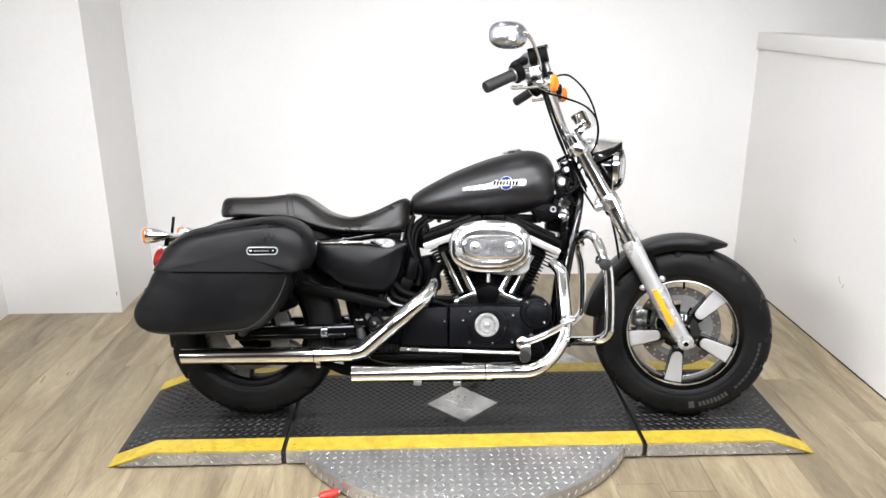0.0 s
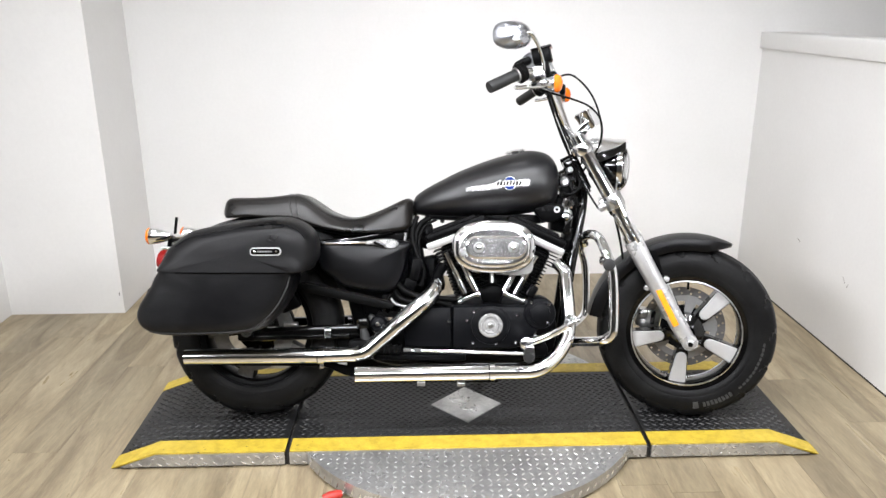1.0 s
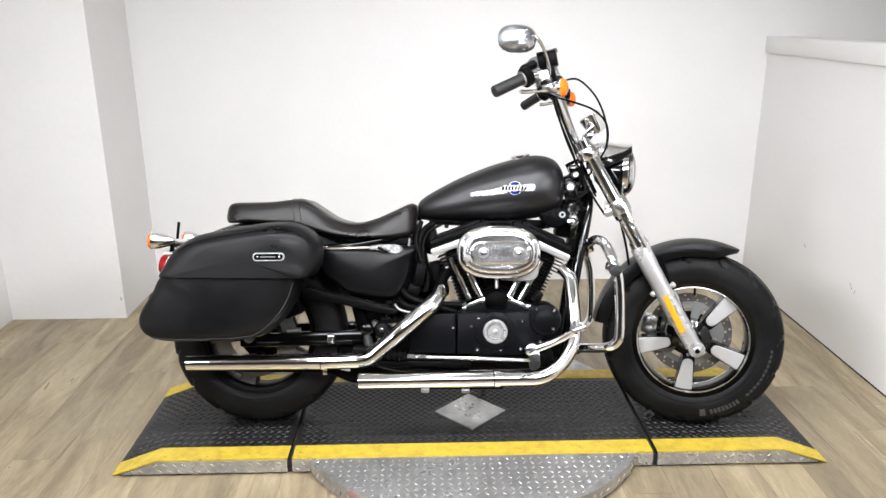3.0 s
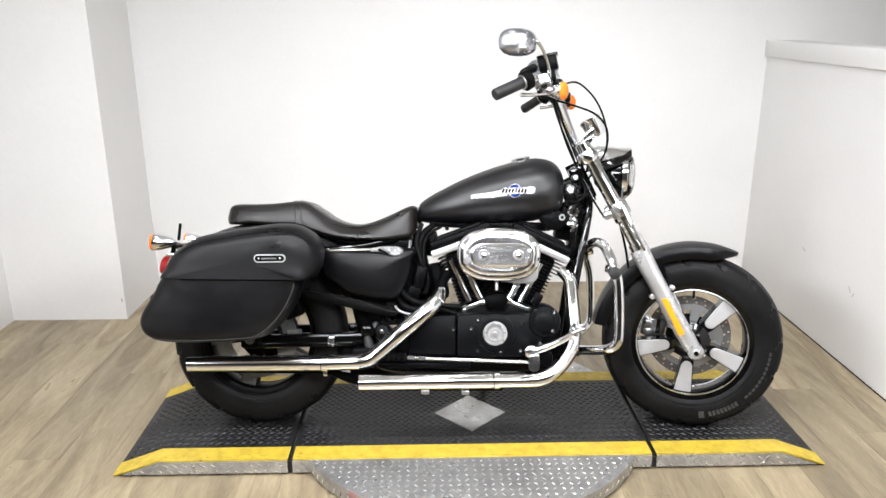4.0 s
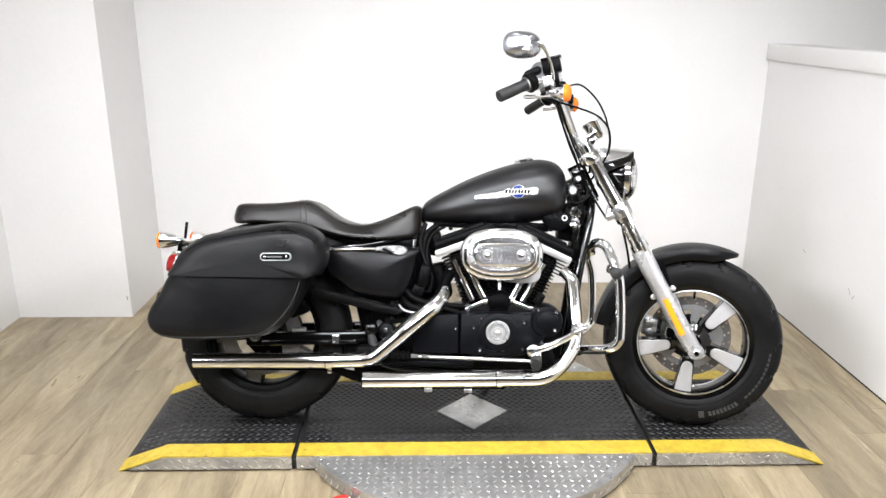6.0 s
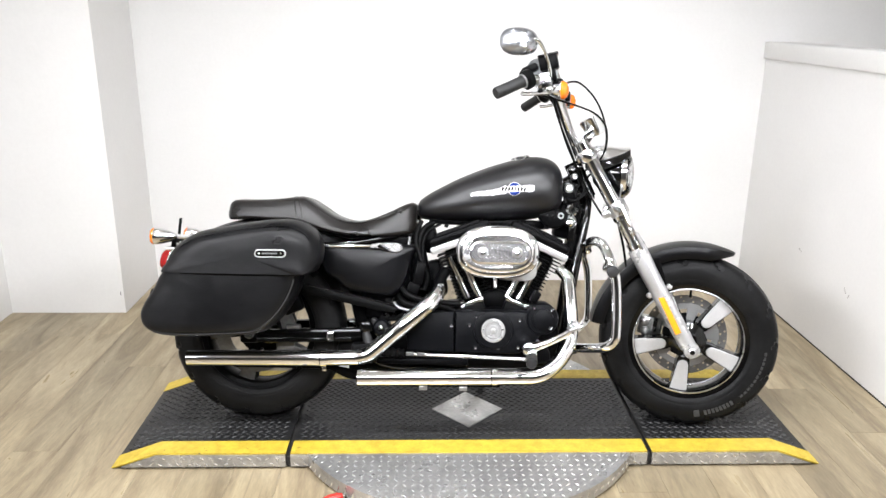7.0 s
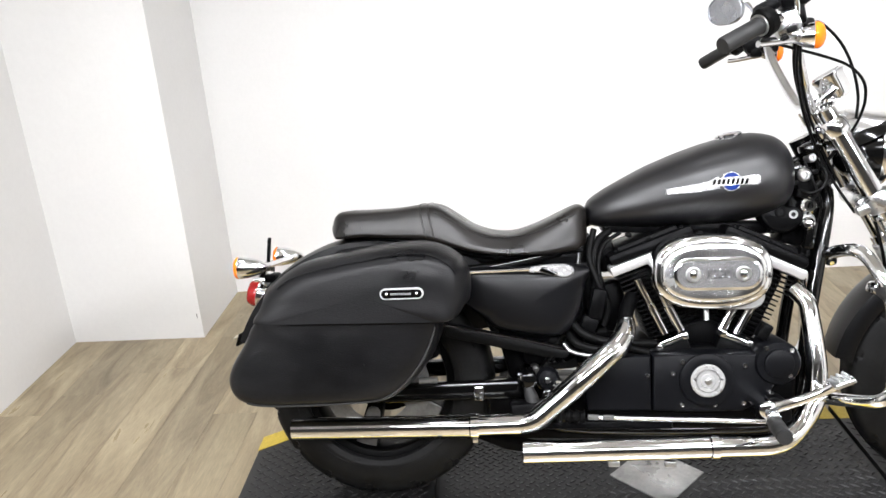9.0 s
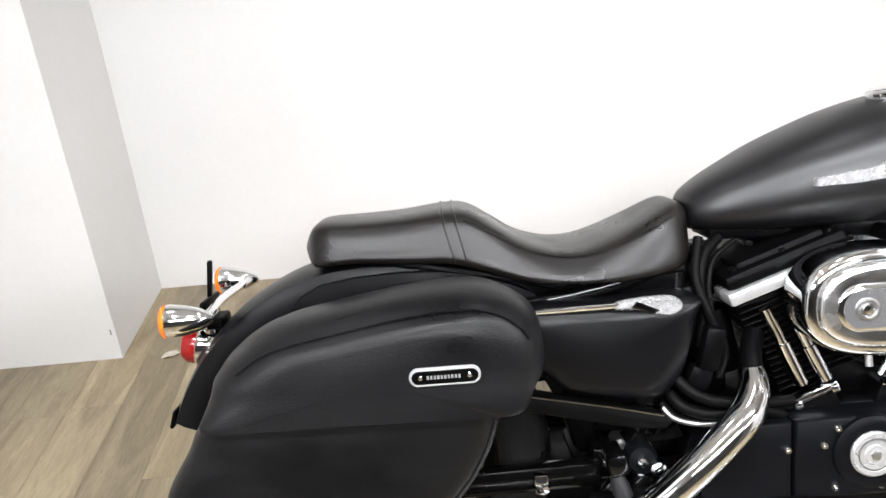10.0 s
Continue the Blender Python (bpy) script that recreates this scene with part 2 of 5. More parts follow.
def tube(pts, r, n=12, sub=6, closed=False, flat=1.0):
    """A round bar swept along points (u, v, w); r is one radius or one for each point."""
    line = [P(*p) for p in pts]
    radii = [r] * len(line) if isinstance(r, (int, float)) else list(r)
    if sub > 1 and len(line) > 2:
        full = smooth_line(line, sub)
        radii = [radii[min(i // sub, len(radii) - 1)] * (1 - (i % sub) / sub) + radii[min(i // sub + 1, len(radii) - 1)] * (i % sub) / sub for i in range(len(full))]
        line = full
    loops, side = [], None
    for i, p in enumerate(line):
        d = (line[min(i + 1, len(line) - 1)] - line[max(i - 1, 0)]).normalized()
        if side is None:
            side = d.cross(Vector((0, 1, 0.013))).normalized()
        side = (side - d * side.dot(d)).normalized()
        up = d.cross(side)
        loops.append([p + (side * math.cos(a) + up * math.sin(a) * flat) * radii[i] for a in (2 * math.pi * k / n for k in range(n))])
    return rings(bmesh.new(), loops, closed)


def lathe(profile, origin, axis, n=32, closed=False):
    """A turned form: profile rows (radius, height along the axis)."""
    o, a = P(*origin), Vector((axis[0], -axis[1], axis[2])).normalized()
    s = a.orthogonal().normalized()
    t = a.cross(s)
    loops = [[o + a * h + (s * math.cos(q) + t * math.sin(q)) * max(r, 1e-4) for q in (2 * math.pi * k / n for k in range(n))] for r, h in profile]
    return rings(bmesh.new(), loops, closed)


def curve2(outline, sub):
    """A closed outline of (u, w) rounded by a spline."""
    pts = [Vector((u, w)) for u, w in outline]
    n, out = len(pts), []
    for i in range(n):
        a, b, c, d = pts[i - 1], pts[i], pts[(i + 1) % n], pts[(i + 2) % n]
        for k in range(sub):
            s = k / sub
            out.append(0.5 * ((2 * b) + (c - a) * s + (2 * a - 5 * b + 4 * c - d) * s * s + (3 * b - a - 3 * c + d) * s ** 3))
    return out


def grown(pts, by):
    """An outline moved outwards."""
    n = len(pts)
    area = sum(pts[i].x * pts[(i + 1) % n].y - pts[(i + 1) % n].x * pts[i].y for i in range(n))
    sign = 1 if area > 0 else -1
    out = []
    for i in range(n):
        d = (pts[(i + 1) % n] - pts[i - 1]).normalized()
        out.append(pts[i] + Vector((d.y, -d.x)) * by * sign)
    if by < -0.012:
        c = sum(pts, Vector((0, 0))) / n
        reach = max((q - c).length for q in pts)
        out = [c + (q - c) * (1 + by / (0.55 * reach)) for q in pts]
    return out


def pillow(outline, rows, sub=4):
    """Layers of one outline along v: rows (v, growth)."""
    base = curve2(outline, sub) if sub > 1 else [Vector(p) for p in outline]
    return rings(bmesh.new(), [[P(q.x, v, q.y) for q in grown(base, g)] for v, g in rows])


def slab(outline, v0, v1, bevel=0.004, sub=1):
    return pillow(outline, [(v0, -bevel), (v0 + bevel, 0), (v1 - bevel, 0), (v1 - bevel * 0.3, -bevel * 0.4), (v1, -bevel)], sub)


def oval(cu, cw, a, b, power=2.0, n=48, tilt=0.0):
    out = []
    for k in range(n):
        q = 2 * math.pi * k / n
        x = a * math.copysign(abs(math.cos(q)) ** (2 / power), math.cos(q))
        y = b * math.copysign(abs(math.sin(q)) ** (2 / power), math.sin(q))
        out.append((cu + x * math.cos(tilt) - y * math.sin(tilt), cw + x * math.sin(tilt) + y * math.cos(tilt)))
    return out


def stadium(cu, cw, a, b, n=10, tilt=0.0):
    """A bar with half-round ends."""
    pts = [(math.copysign(a - b, math.cos(q)) + b * math.cos(q), b * math.sin(q)) for q in (math.pi * (k + 0.5) / n for k in range(2 * n))]
    return [(cu + x - y * tilt, cw + y + x * tilt) for x, y in pts]


def brick(cu, cv, cw, lu, lv, lw, turn=0.0, bevel=0.004):
    """A rounded block in machine coordinates, turned in the side view by degrees."""
    bm = block(-lu / 2, lu / 2, -lv / 2, lv / 2, -lw / 2, lw / 2, bevel)
    bm.transform(Matrix.Translation(P(cu, cv, cw)) @ Matrix.Rotation(radians(-turn), 4, "Y"))
    return bm


def bolt(u, v, w, r=0.006, h=0.005):
    return lathe([(r, -0.004), (r, h * 0.6), (r * 0.75, h), (r * 0.35, h), (r * 0.3, h * 0.5)], (u, v, w), (0, 1, 0), 12)

# ---- room ----


def wall(name, x0, x1, y0, y1, z0, z1, mat=None, label="smooth white painted wall"):
    return part(name, block(x0, x1, y0, y1, z0, z1), mat or WALL, label=label, kind="structure", category="wall")


ROOF = 3.0
wall("wall_north", -1.595, 5.2, 1.80, 1.95, 0, ROOF)
pier = wall("wall_recess", -2.14, -1.595, 1.327, 1.95, 0, ROOF, label="white painted boxed-out wall pier")
part("scuff", block(-1.612, -1.608, 1.3262, 1.3268, 0.09, 0.108), MARKING, pier, "small dark scuff near the corner")
wall("wall_west", -2.29, -2.14, -1.2, 1.95, 0, ROOF)
partition = wall("wall_east", 1.60, 1.72, -1.2, 1.80, 0, 1.205, label="white painted half-height partition wall")
# Thin dark strip: the shadow line of the joint, put in as colour.
part("floor_joint", block(1.5975, 1.5995, -1.2, 1.797, 0.0, 0.006), DARK_GAP, partition, "dark shadow line along the floor joint")
for y, z, length, tilt in ((0.765, 0.325, 0.03, 50), (0.735, 0.31, 0.022, -60), (1.17, 0.375, 0.028, 20)):
    mark = block(-0.0008, 0.0, -length / 2, length / 2, -0.002, 0.002)
    part("scuff", mark, SCUFF, partition, "faint grey scuff mark", turn=Matrix.Translation((1.5995, y, z)) @ Matrix.Rotation(radians(tilt), 4, "X"))
part("trim_cap", block(1.585, 1.74, -1.21, 1.80, 1.205, 1.285, 0.004), WALL, label="white painted board capping the partition", kind="structure", category="trim")
# Unseen walls added to close the room and darken reflections.
wall("wall_south", -5.2, 5.2, -5.65, -5.5, 0, ROOF, UNSEEN_GREY, "unseen grey wall behind the bay, toned to darken chrome reflections")
# Unseen; made white so that it bounces light onto the pier.
wall("wall_far_east", 3.6, 3.75, -5.65, 1.95, 0, ROOF, WALL, "unseen white wall beyond the partition, bouncing light into the bay")
wall("wall_far_west", -5.35, -5.2, -5.65, -1.2, 0, ROOF, UNSEEN_GREY, "unseen grey wall beside the bay, toned to darken chrome reflections")
wall("wall_return", -5.2, -2.29, -1.2, -1.05, 0, ROOF, UNSEEN_GREY, "unseen grey wall beside the bay, toned to darken chrome reflections")
part("ceiling", block(-5.35, 5.35, -5.65, 1.95, ROOF, ROOF + 0.12), CEILING, label="plain pale ceiling", kind="structure", category="ceiling")
floor = part("floor", block(-5.35, 5.35, -5.65, 1.95, -0.12, -0.006), DARK_GAP, label="light oak plank floor", kind="structure", category="floor")

# ---- turntable stand ----
DECK = 0.055
DEPTH = 0.585


def ridge_mesh(bm, x, y, z, length, width, height, angle):
    """One raised bar with pointed ends."""
    c, s = math.cos(angle), math.sin(angle)

    def at(a, b, h):
        return bm.verts.new((x + a * c - b * s, y + a * s + b * c, z + h))
    e0, e1 = at(-length / 2, 0, 0), at(length / 2, 0, 0)
    l, r = at(0, width / 2, 0), at(0, -width / 2, 0)
    t0, t1 = at(-length * 0.22, 0, height), at(length * 0.22, 0, height)
    for f in ((e0, t0, l), (e0, r, t0), (e1, l, t1), (e1, t1, r), (t0, t1, l), (t0, r, t1)):
        bm.faces.new(f)


def prism(outline, z0, z1, bevel=0.0):
    bm = bmesh.new()
    bottom = [bm.verts.new((x, y, z0)) for x, y in outline]
    top = [bm.verts.new((x, y, z1)) for x, y in outline]
    n = len(outline)
    for i in range(n):
        bm.faces.new((bottom[i], bottom[(i + 1) % n], top[(i + 1) % n], top[i]))
    bm.faces.new(bottom[::-1])
    bm.faces.new(top)
    return bm


def side_prism(profile, y0, y1):
    """A prism along y from an outline of (x, z)."""
    return rings(bmesh.new(), [[Vector((x, y, z)) for x, z in profile] for y in (y0, y1)])


YEL = 0.072
stand = new("turntable_stand")
tagged(stand, "low turntable stand with black tread deck and bare checker-plate disc", "turntable")
part("deck", block(-0.578, 0.578, 0.0, DEPTH, 0.004, DECK), TREAD, stand, "black painted tread deck")
for y0, y1 in ((0.0, YEL), (DEPTH - YEL, DEPTH)):
    part("edge_stripe", block(-0.5775, 0.5775, y0 - 0.0006 if y0 == 0 else y0, y1, DECK - 0.004, DECK + 0.0012), YELLOW, stand, "worn yellow painted edge")
for x0, x1 in ((-0.578, -0.492), (0.492, 0.578)):
    part("skirt", block(x0, x1, -0.006, -0.0008, 0.009, DECK - 0.0045), PLATE, stand, "bare checker-plate skirt")
diamond = prism([(0.006 - 0.125, 0.275), (0.006, 0.15), (0.131, 0.275), (0.006, 0.40)], DECK, DECK + 0.0035)
part("diamond_plate", diamond, PLATE, stand, "bare metal diamond set in the deck")
RAD, CY = 0.60, 0.2925
ring = [(RAD * math.cos(a), CY + RAD * math.sin(a)) for a in (math.radians(k) for k in range(0, 360, 3))]


def disc_side(front):
    """The part of the round plate that shows in front of or behind the deck."""
    edge = -0.001 if front else DEPTH + 0.001
    pts = [(x, y) for x, y in ring if (y < edge) == front and abs(x) < 0.55]
    pts.sort(key=lambda q: q[0])
    half = math.sqrt(RAD ** 2 - (edge - CY) ** 2)
    return [(-half, edge)] + pts + [(half, edge)]


for front in (True, False):
    out = disc_side(front)
    part("disc", prism(out if front else out[::-1], 0.008, DECK - 0.003), PLATE, stand, "bare checker-plate turntable disc")
    bm = bmesh.new()
    pitch = 0.026
    for i in range(-24, 25):
        for j in range(-24, 25):
            x, y = i * pitch, CY + j * pitch
            inside = x * x + (y - CY) ** 2 < (RAD - 0.014) ** 2
            if inside and (y < -0.014 if front else y > DEPTH + 0.014):
                ridge_mesh(bm, x, y, DECK - 0.0031, 0.019, 0.0048, 0.0015, math.radians(45 if (i + j) % 2 else -45))
    if front:
        for k in range(200, 341, 3):
            a = math.radians(k)
            bx, by = RAD * math.cos(a), CY + RAD * math.sin(a)
            if by < -0.02:
                v = [bm.verts.new((bx * 1.0008 + dx, CY + (by - CY) * 1.0008, z)) for dx, z in ((-0.006, 0.016), (-0.002, 0.014), (0.006, 0.036), (0.002, 0.038))]
                bm.faces.new(v)
    part("disc_ridge", bm, PLATE_BAR, stand, kind="stuff")


def tread(x0, x1, y0, y1, height):
    bm = bmesh.new()
    px, py = 0.027, 0.0155
    for j in range(int((y1 - y0) / py)):
        for i in range(int((x1 - x0) / px)):
            x, y = x0 + (i + 0.5 + 0.5 * (j % 2)) * px, y0 + (j + 0.5) * py
            if x < x1 - 0.008 and abs(x - 0.006) + abs(y - 0.275) > 0.138:
                ridge_mesh(bm, x, y, height(x) - 0.0003, 0.027, 0.0085, 0.0028, math.radians(32 if j % 2 else -32))
    return bm


part("tread_ridge", tread(-0.572, 0.572, YEL + 0.004, DEPTH - YEL - 0.004, lambda x: DECK), TREAD, stand, kind="stuff")


def skirt_ridges(x0, x1, y, limit):
    bm = bmesh.new()
    n = int((x1 - x0) / 0.03)
    for i in range(n):
        for row, z in enumerate((0.018, 0.040)):
            x = x0 + (i + 0.5 + 0.5 * row) * 0.03
            if z + 0.006 < limit(x) and x < x1 - 0.01:
                s = 1 if i % 4 == 3 else -1
                v = [bm.verts.new(q) for q in ((x - 0.0075, y, z - 0.003 * s), (x - 0.0062, y, z - 0.0055 * s), (x + 0.0075, y, z + 0.003 * s), (x + 0.0062, y, z + 0.0055 * s))]
                top = [bm.verts.new((q.co.x, y - 0.0016, q.co.z)) for q in v]
                bm.faces.new(top)
                for k in range(4):
                    bm.faces.new((v[k], v[(k + 1) % 4], top[(k + 1) % 4], top[k]))
    return bm


# Dark strips stand for the shade inside the open gaps.
for x0 in (-0.5925, 0.5775):
    part("gap_seal", block(x0, x0 + 0.015, 0.004, DEPTH, 0.003, 0.04), DARK_GAP, stand, "dark strip for the shade in the gap between deck and ramp")
for side in (-1, 1):
    ramp = new("loading_ramp")
    tagged(ramp, "black tread ramp with yellow edges leading up to the turntable", "ramp", "ramps of the turntable")
    inner, crest, tip = 0.592, 1.01, 1.15
    prof = [(side * inner, 0.004), (side * tip, 0.004), (side * crest, DECK), (side * inner, DECK)]
    part("deck", side_prism(prof, 0.0, DEPTH), TREAD, ramp, "black painted tread deck")
    lift = [(side * (inner + 0.0005), DECK - 0.004), (side * (crest - 0.004), DECK - 0.004), (side * (tip - 0.004), 0.003), (side * (tip + 0.003), 0.0045), (side * crest, DECK + 0.0012), (side * (inner + 0.0005), DECK + 0.0012)]
    for y0, y1 in ((0.0, YEL), (DEPTH - YEL, DEPTH)):
        part("edge_stripe", side_prism(lift, y0 - 0.0006 if y0 == 0 else y0, y1), YELLOW, ramp, "worn yellow painted edge")
    low = [(side * (inner + 0.002), 0.009), (side * (tip - 0.03), 0.009), (side * (crest - 0.004), DECK - 0.0045), (side * (inner + 0.002), DECK - 0.0045)]
    part("skirt", side_prism(low, -0.006, -0.0008), PLATE, ramp, "bare checker-plate skirt")
    top = lambda x: DECK if abs(x) < crest else 0.004 + (DECK - 0.004) * (tip - abs(x)) / (tip - crest)
    a, b = (inner + 0.004, tip - 0.02) if side > 0 else (-tip + 0.02, -inner - 0.004)
    part("tread_ridge", tread(a, b, YEL + 0.004, DEPTH - YEL - 0.004, top), TREAD, ramp, kind="stuff")
    part("skirt_ridge", skirt_ridges(a, b, -0.0062, top), PLATE_BAR, ramp, kind="stuff")
part("skirt_ridge", join(skirt_ridges(-0.575, -0.495, -0.0062, lambda x: DECK), skirt_ridges(0.495, 0.575, -0.0062, lambda x: DECK)), PLATE_BAR, stand, kind="stuff")

# ---- motorcycle ----
bike = new("motorcycle")
bike.matrix_world = pose(0, 0.215, DECK, -15.5, 0, -3.0)
tagged(bike, "matte black cruiser motorcycle with chrome engine and leather saddlebags", "motorcycle")
RAKE = radians(29)
PIVOT, AXIS = Vector((0.35, 0, 0.912)), Vector((-math.sin(RAKE), 0, math.cos(RAKE)))
STEER = Matrix.Translation(PIVOT) @ Matrix.Rotation(radians(-12), 4, AXIS) @ Matrix.Translation(-PIVOT)


def loft(stations, n=40, power_side=2.6, power_up=2.3, belly=0.45):
    """A closed body from stations (u, top, bottom, half width)."""
    loops = []
    for u, top, bottom, half in stations:
        mid = bottom + (top - bottom) * belly
        loop = []
        for k in range(n):
            a = 2 * math.pi * k / n
            c, s = math.cos(a), math.sin(a)
            v = half * math.copysign(abs(c) ** (2 / power_side), c)
            h = (top - mid) if s > 0 else (mid - bottom)
            loop.append(P(u, v, mid + h * math.copysign(abs(s) ** (2 / power_up), s)))
        loops.append(loop)
    return rings(bmesh.new(), loops)


def dense(stations, sub=4):
    """More stations along a spline."""
    rows = smooth_line([Vector(s).to_4d() if len(s) == 3 else Vector(s) for s in stations], sub)
    return [tuple(r) for r in rows]


# tank
assembly(0.003, 0, 0.003)
tank = part("fuel_tank", loft(dense([
    (-0.182, 0.742, 0.708, 0.028), (-0.172, 0.759, 0.694, 0.055), (-0.139, 0.782, 0.687, 0.081), (-0.091, 0.808, 0.685, 0.103), (-0.033, 0.837, 0.684, 0.123),
    (0.044, 0.868, 0.685, 0.140), (0.101, 0.887, 0.688, 0.147), (0.168, 0.904, 0.692, 0.152), (0.216, 0.911, 0.698, 0.149), (0.258, 0.905, 0.708, 0.136),
    (0.285, 0.890, 0.722, 0.117), (0.303, 0.865, 0.742, 0.088), (0.311, 0.835, 0.768, 0.050)]), 48, 2.5, 2.2, 0.44), DENIM, bike, "satin black teardrop fuel tank", 50)
part("filler_cap", lathe([(0.03, -0.012), (0.03, 0.001), (0.034, 0.003), (0.034, 0.007), (0.03, 0.010), (0.012, 0.012), (0.0, 0.012)], (0.165, 0.03, 0.902), (-0.15, 0.1, 1), 24), CHROME, tank, "chrome filler cap")


def tank_side(u):
    """Half width of the tank where the badge sits."""
    return 0.1395 + 0.075 * max(0.0, u + 0.02) - 0.09 * max(0.0, u - 0.16)


def on_tank(outline, lift0, lift1):
    bm = bmesh.new()
    loops = [[P(u, tank_side(u) + h, w) for u, w in outline] for h in (lift0, lift1)]
    return rings(bm, loops)


assembly(0.002, 0.0, -0.004)
part("badge_wing", on_tank([(-0.004, 0.774), (-0.003, 0.786), (0.02, 0.79), (0.07, 0.797), (0.1, 0.804), (0.112, 0.812), (0.115, 0.785), (0.1, 0.782), (0.06, 0.777)], -0.03, 0.0035), BADGE, tank, "bright winged badge")
part("badge_wing", on_tank([(0.152, 0.79), (0.152, 0.81), (0.172, 0.812), (0.2, 0.815), (0.205, 0.81), (0.205, 0.795), (0.198, 0.791), (0.172, 0.792)], -0.03, 0.0035), BADGE, tank, "bright winged badge")
part("badge_ring", on_tank(oval(0.140, 0.8, 0.0215, 0.0225, 2.0, 28), -0.03, 0.0045), BADGE, tank)
part("badge_disc", on_tank(oval(0.140, 0.8, 0.0195, 0.0205, 2.0, 24), -0.03, 0.006), BLUE, tank, "blue enamel badge centre")
part("badge_bar", on_tank([(0.09, 0.788), (0.096, 0.806), (0.14, 0.8105), (0.184, 0.811), (0.182, 0.794), (0.14, 0.791)], -0.02, 0.0075), BADGE, tank)
for k in range(8):
    u = 0.0975 + 0.0102 * k
    part("badge_mark", on_tank([(u, 0.7935), (u + 0.003, 0.8055), (u + 0.0085, 0.806), (u + 0.0055, 0.794)], 0, 0.0083), GLOSS, tank)

# seat
assembly(-0.004, 0, 0.0)
SEAT = dense([(-0.826, 0.718, 0.704, 0.045), (-0.812, 0.743, 0.684, 0.082), (-0.79, 0.751, 0.682, 0.1), (-0.735, 0.752, 0.686, 0.11), (-0.66, 0.755, 0.682, 0.118),
              (-0.585, 0.763, 0.678, 0.122), (-0.545, 0.759, 0.668, 0.126), (-0.50, 0.731, 0.655, 0.132), (-0.46, 0.705, 0.645, 0.138), (-0.41, 0.688, 0.638, 0.142),
              (-0.36, 0.686, 0.634, 0.142), (-0.31, 0.700, 0.633, 0.138), (-0.26, 0.722, 0.634, 0.128), (-0.215, 0.744, 0.640, 0.112), (-0.192, 0.750, 0.648, 0.096),
              (-0.178, 0.742, 0.660, 0.075)])
SECTION = [(0.0, 1.0), (0.30, 1.0), (0.52, 0.985), (0.68, 0.94), (0.77, 0.87), (0.83, 0.76), (0.89, 0.56), (0.95, 0.34), (0.99, 0.16), (0.985, 0.06), (0.95, 0.01), (0.7, 0.0), (0.3, 0.0)]
SECTION = SECTION + [(-a, b) for a, b in SECTION[::-1] if a > 0]


def seat_loop(row, grow=0.0):
    u, top, bottom, half = row
    return [P(u, a * (half + grow), bottom + b * (top - bottom + grow)) for a, b in SECTION]


seat = part("seat", rings(bmesh.new(), [seat_loop(row) for row in SEAT]), VINYL, bike, "black vinyl two-up seat with a stepped pillion", 75)


def around_seat(u0, grow, r):
    """A seam that runs over the seat from side to side."""
    near = min(SEAT, key=lambda s: abs(s[0] - u0))
    loop = [q - BASE for q in seat_loop((u0,) + near[1:], grow)]
    pts = [(q.x + 0.02 * (1 - (q.z - near[2]) / (near[1] - near[2])), -q.y, q.z) for q in loop]
    pts = pts[-11:] + pts[:11]
    return tube(pts, r, 6, 2)


for u0 in (-0.592, -0.572):
    part("seam", around_seat(u0, 0.0005, 0.0022), VINYL, seat)
for side in (1, -1):
    line = [(q[0], side * q[3] * 0.80, q[2] + (q[1] - q[2]) * 0.835) for q in SEAT if -0.56 < q[0] < -0.2][::2]
    part("piping", tube(line, 0.0026, 6, 2), VINYL, seat)
part("seat_base", loft([(-0.80, 0.70, 0.684, 0.07), (-0.70, 0.695, 0.676, 0.09), (-0.55, 0.668, 0.65, 0.105), (-0.4, 0.64, 0.622, 0.12), (-0.19, 0.65, 0.63, 0.09)], 24, 4, 4), BLACK, seat)

# rear fender
assembly()
REAR = (-0.722, 0.300)


def arch(centre, r, start, end, half, drop, steps=40, thick=0.003, point=0.0):
    """A mudguard round a wheel, rounded across."""
    loops = []
    prof = [(-1, -drop), (-1, -drop * 0.5), (-0.93, -drop * 0.18), (-0.7, -0.004), (-0.35, 0.0005), (0, 0.002), (0.35, 0.0005), (0.7, -0.004), (0.93, -drop * 0.18), (1, -drop * 0.5), (1, -drop)]
    prof = prof + [(a * 0.96, b - thick) for a, b in prof[::-1]]
    for i in range(steps + 1):
        at = (end - start) * i / steps
        a = radians(start + at)
        k = 1.0 if at >= point else 0.25 + 0.75 * math.sin(math.pi / 2 * at / point)
        loops.append([P(centre[0] + (r + b * k) * math.cos(a), s * half * k, centre[1] + (r + b * k) * math.sin(a)) for s, b in prof])
    return rings(bmesh.new(), loops)


rear_fender = part("rear_fender", arch(REAR, 0.386, 24, 161, 0.092, 0.055), FENDER, bike, "satin black rear fender", 50)
for side in (1, -1):
    part("fender_strut", slab([(-0.86, 0.60), (-0.80, 0.655), (-0.6, 0.665), (-0.45, 0.62), (-0.45, 0.575), (-0.62, 0.615), (-0.8, 0.605)], side * 0.1 - 0.006, side * 0.1 + 0.006, 0.002, 3), BLACK, rear_fender)
part("fender_tip", brick(-1.087, 0, 0.424, 0.008, 0.15, 0.035, -18), BLACK, rear_fender)

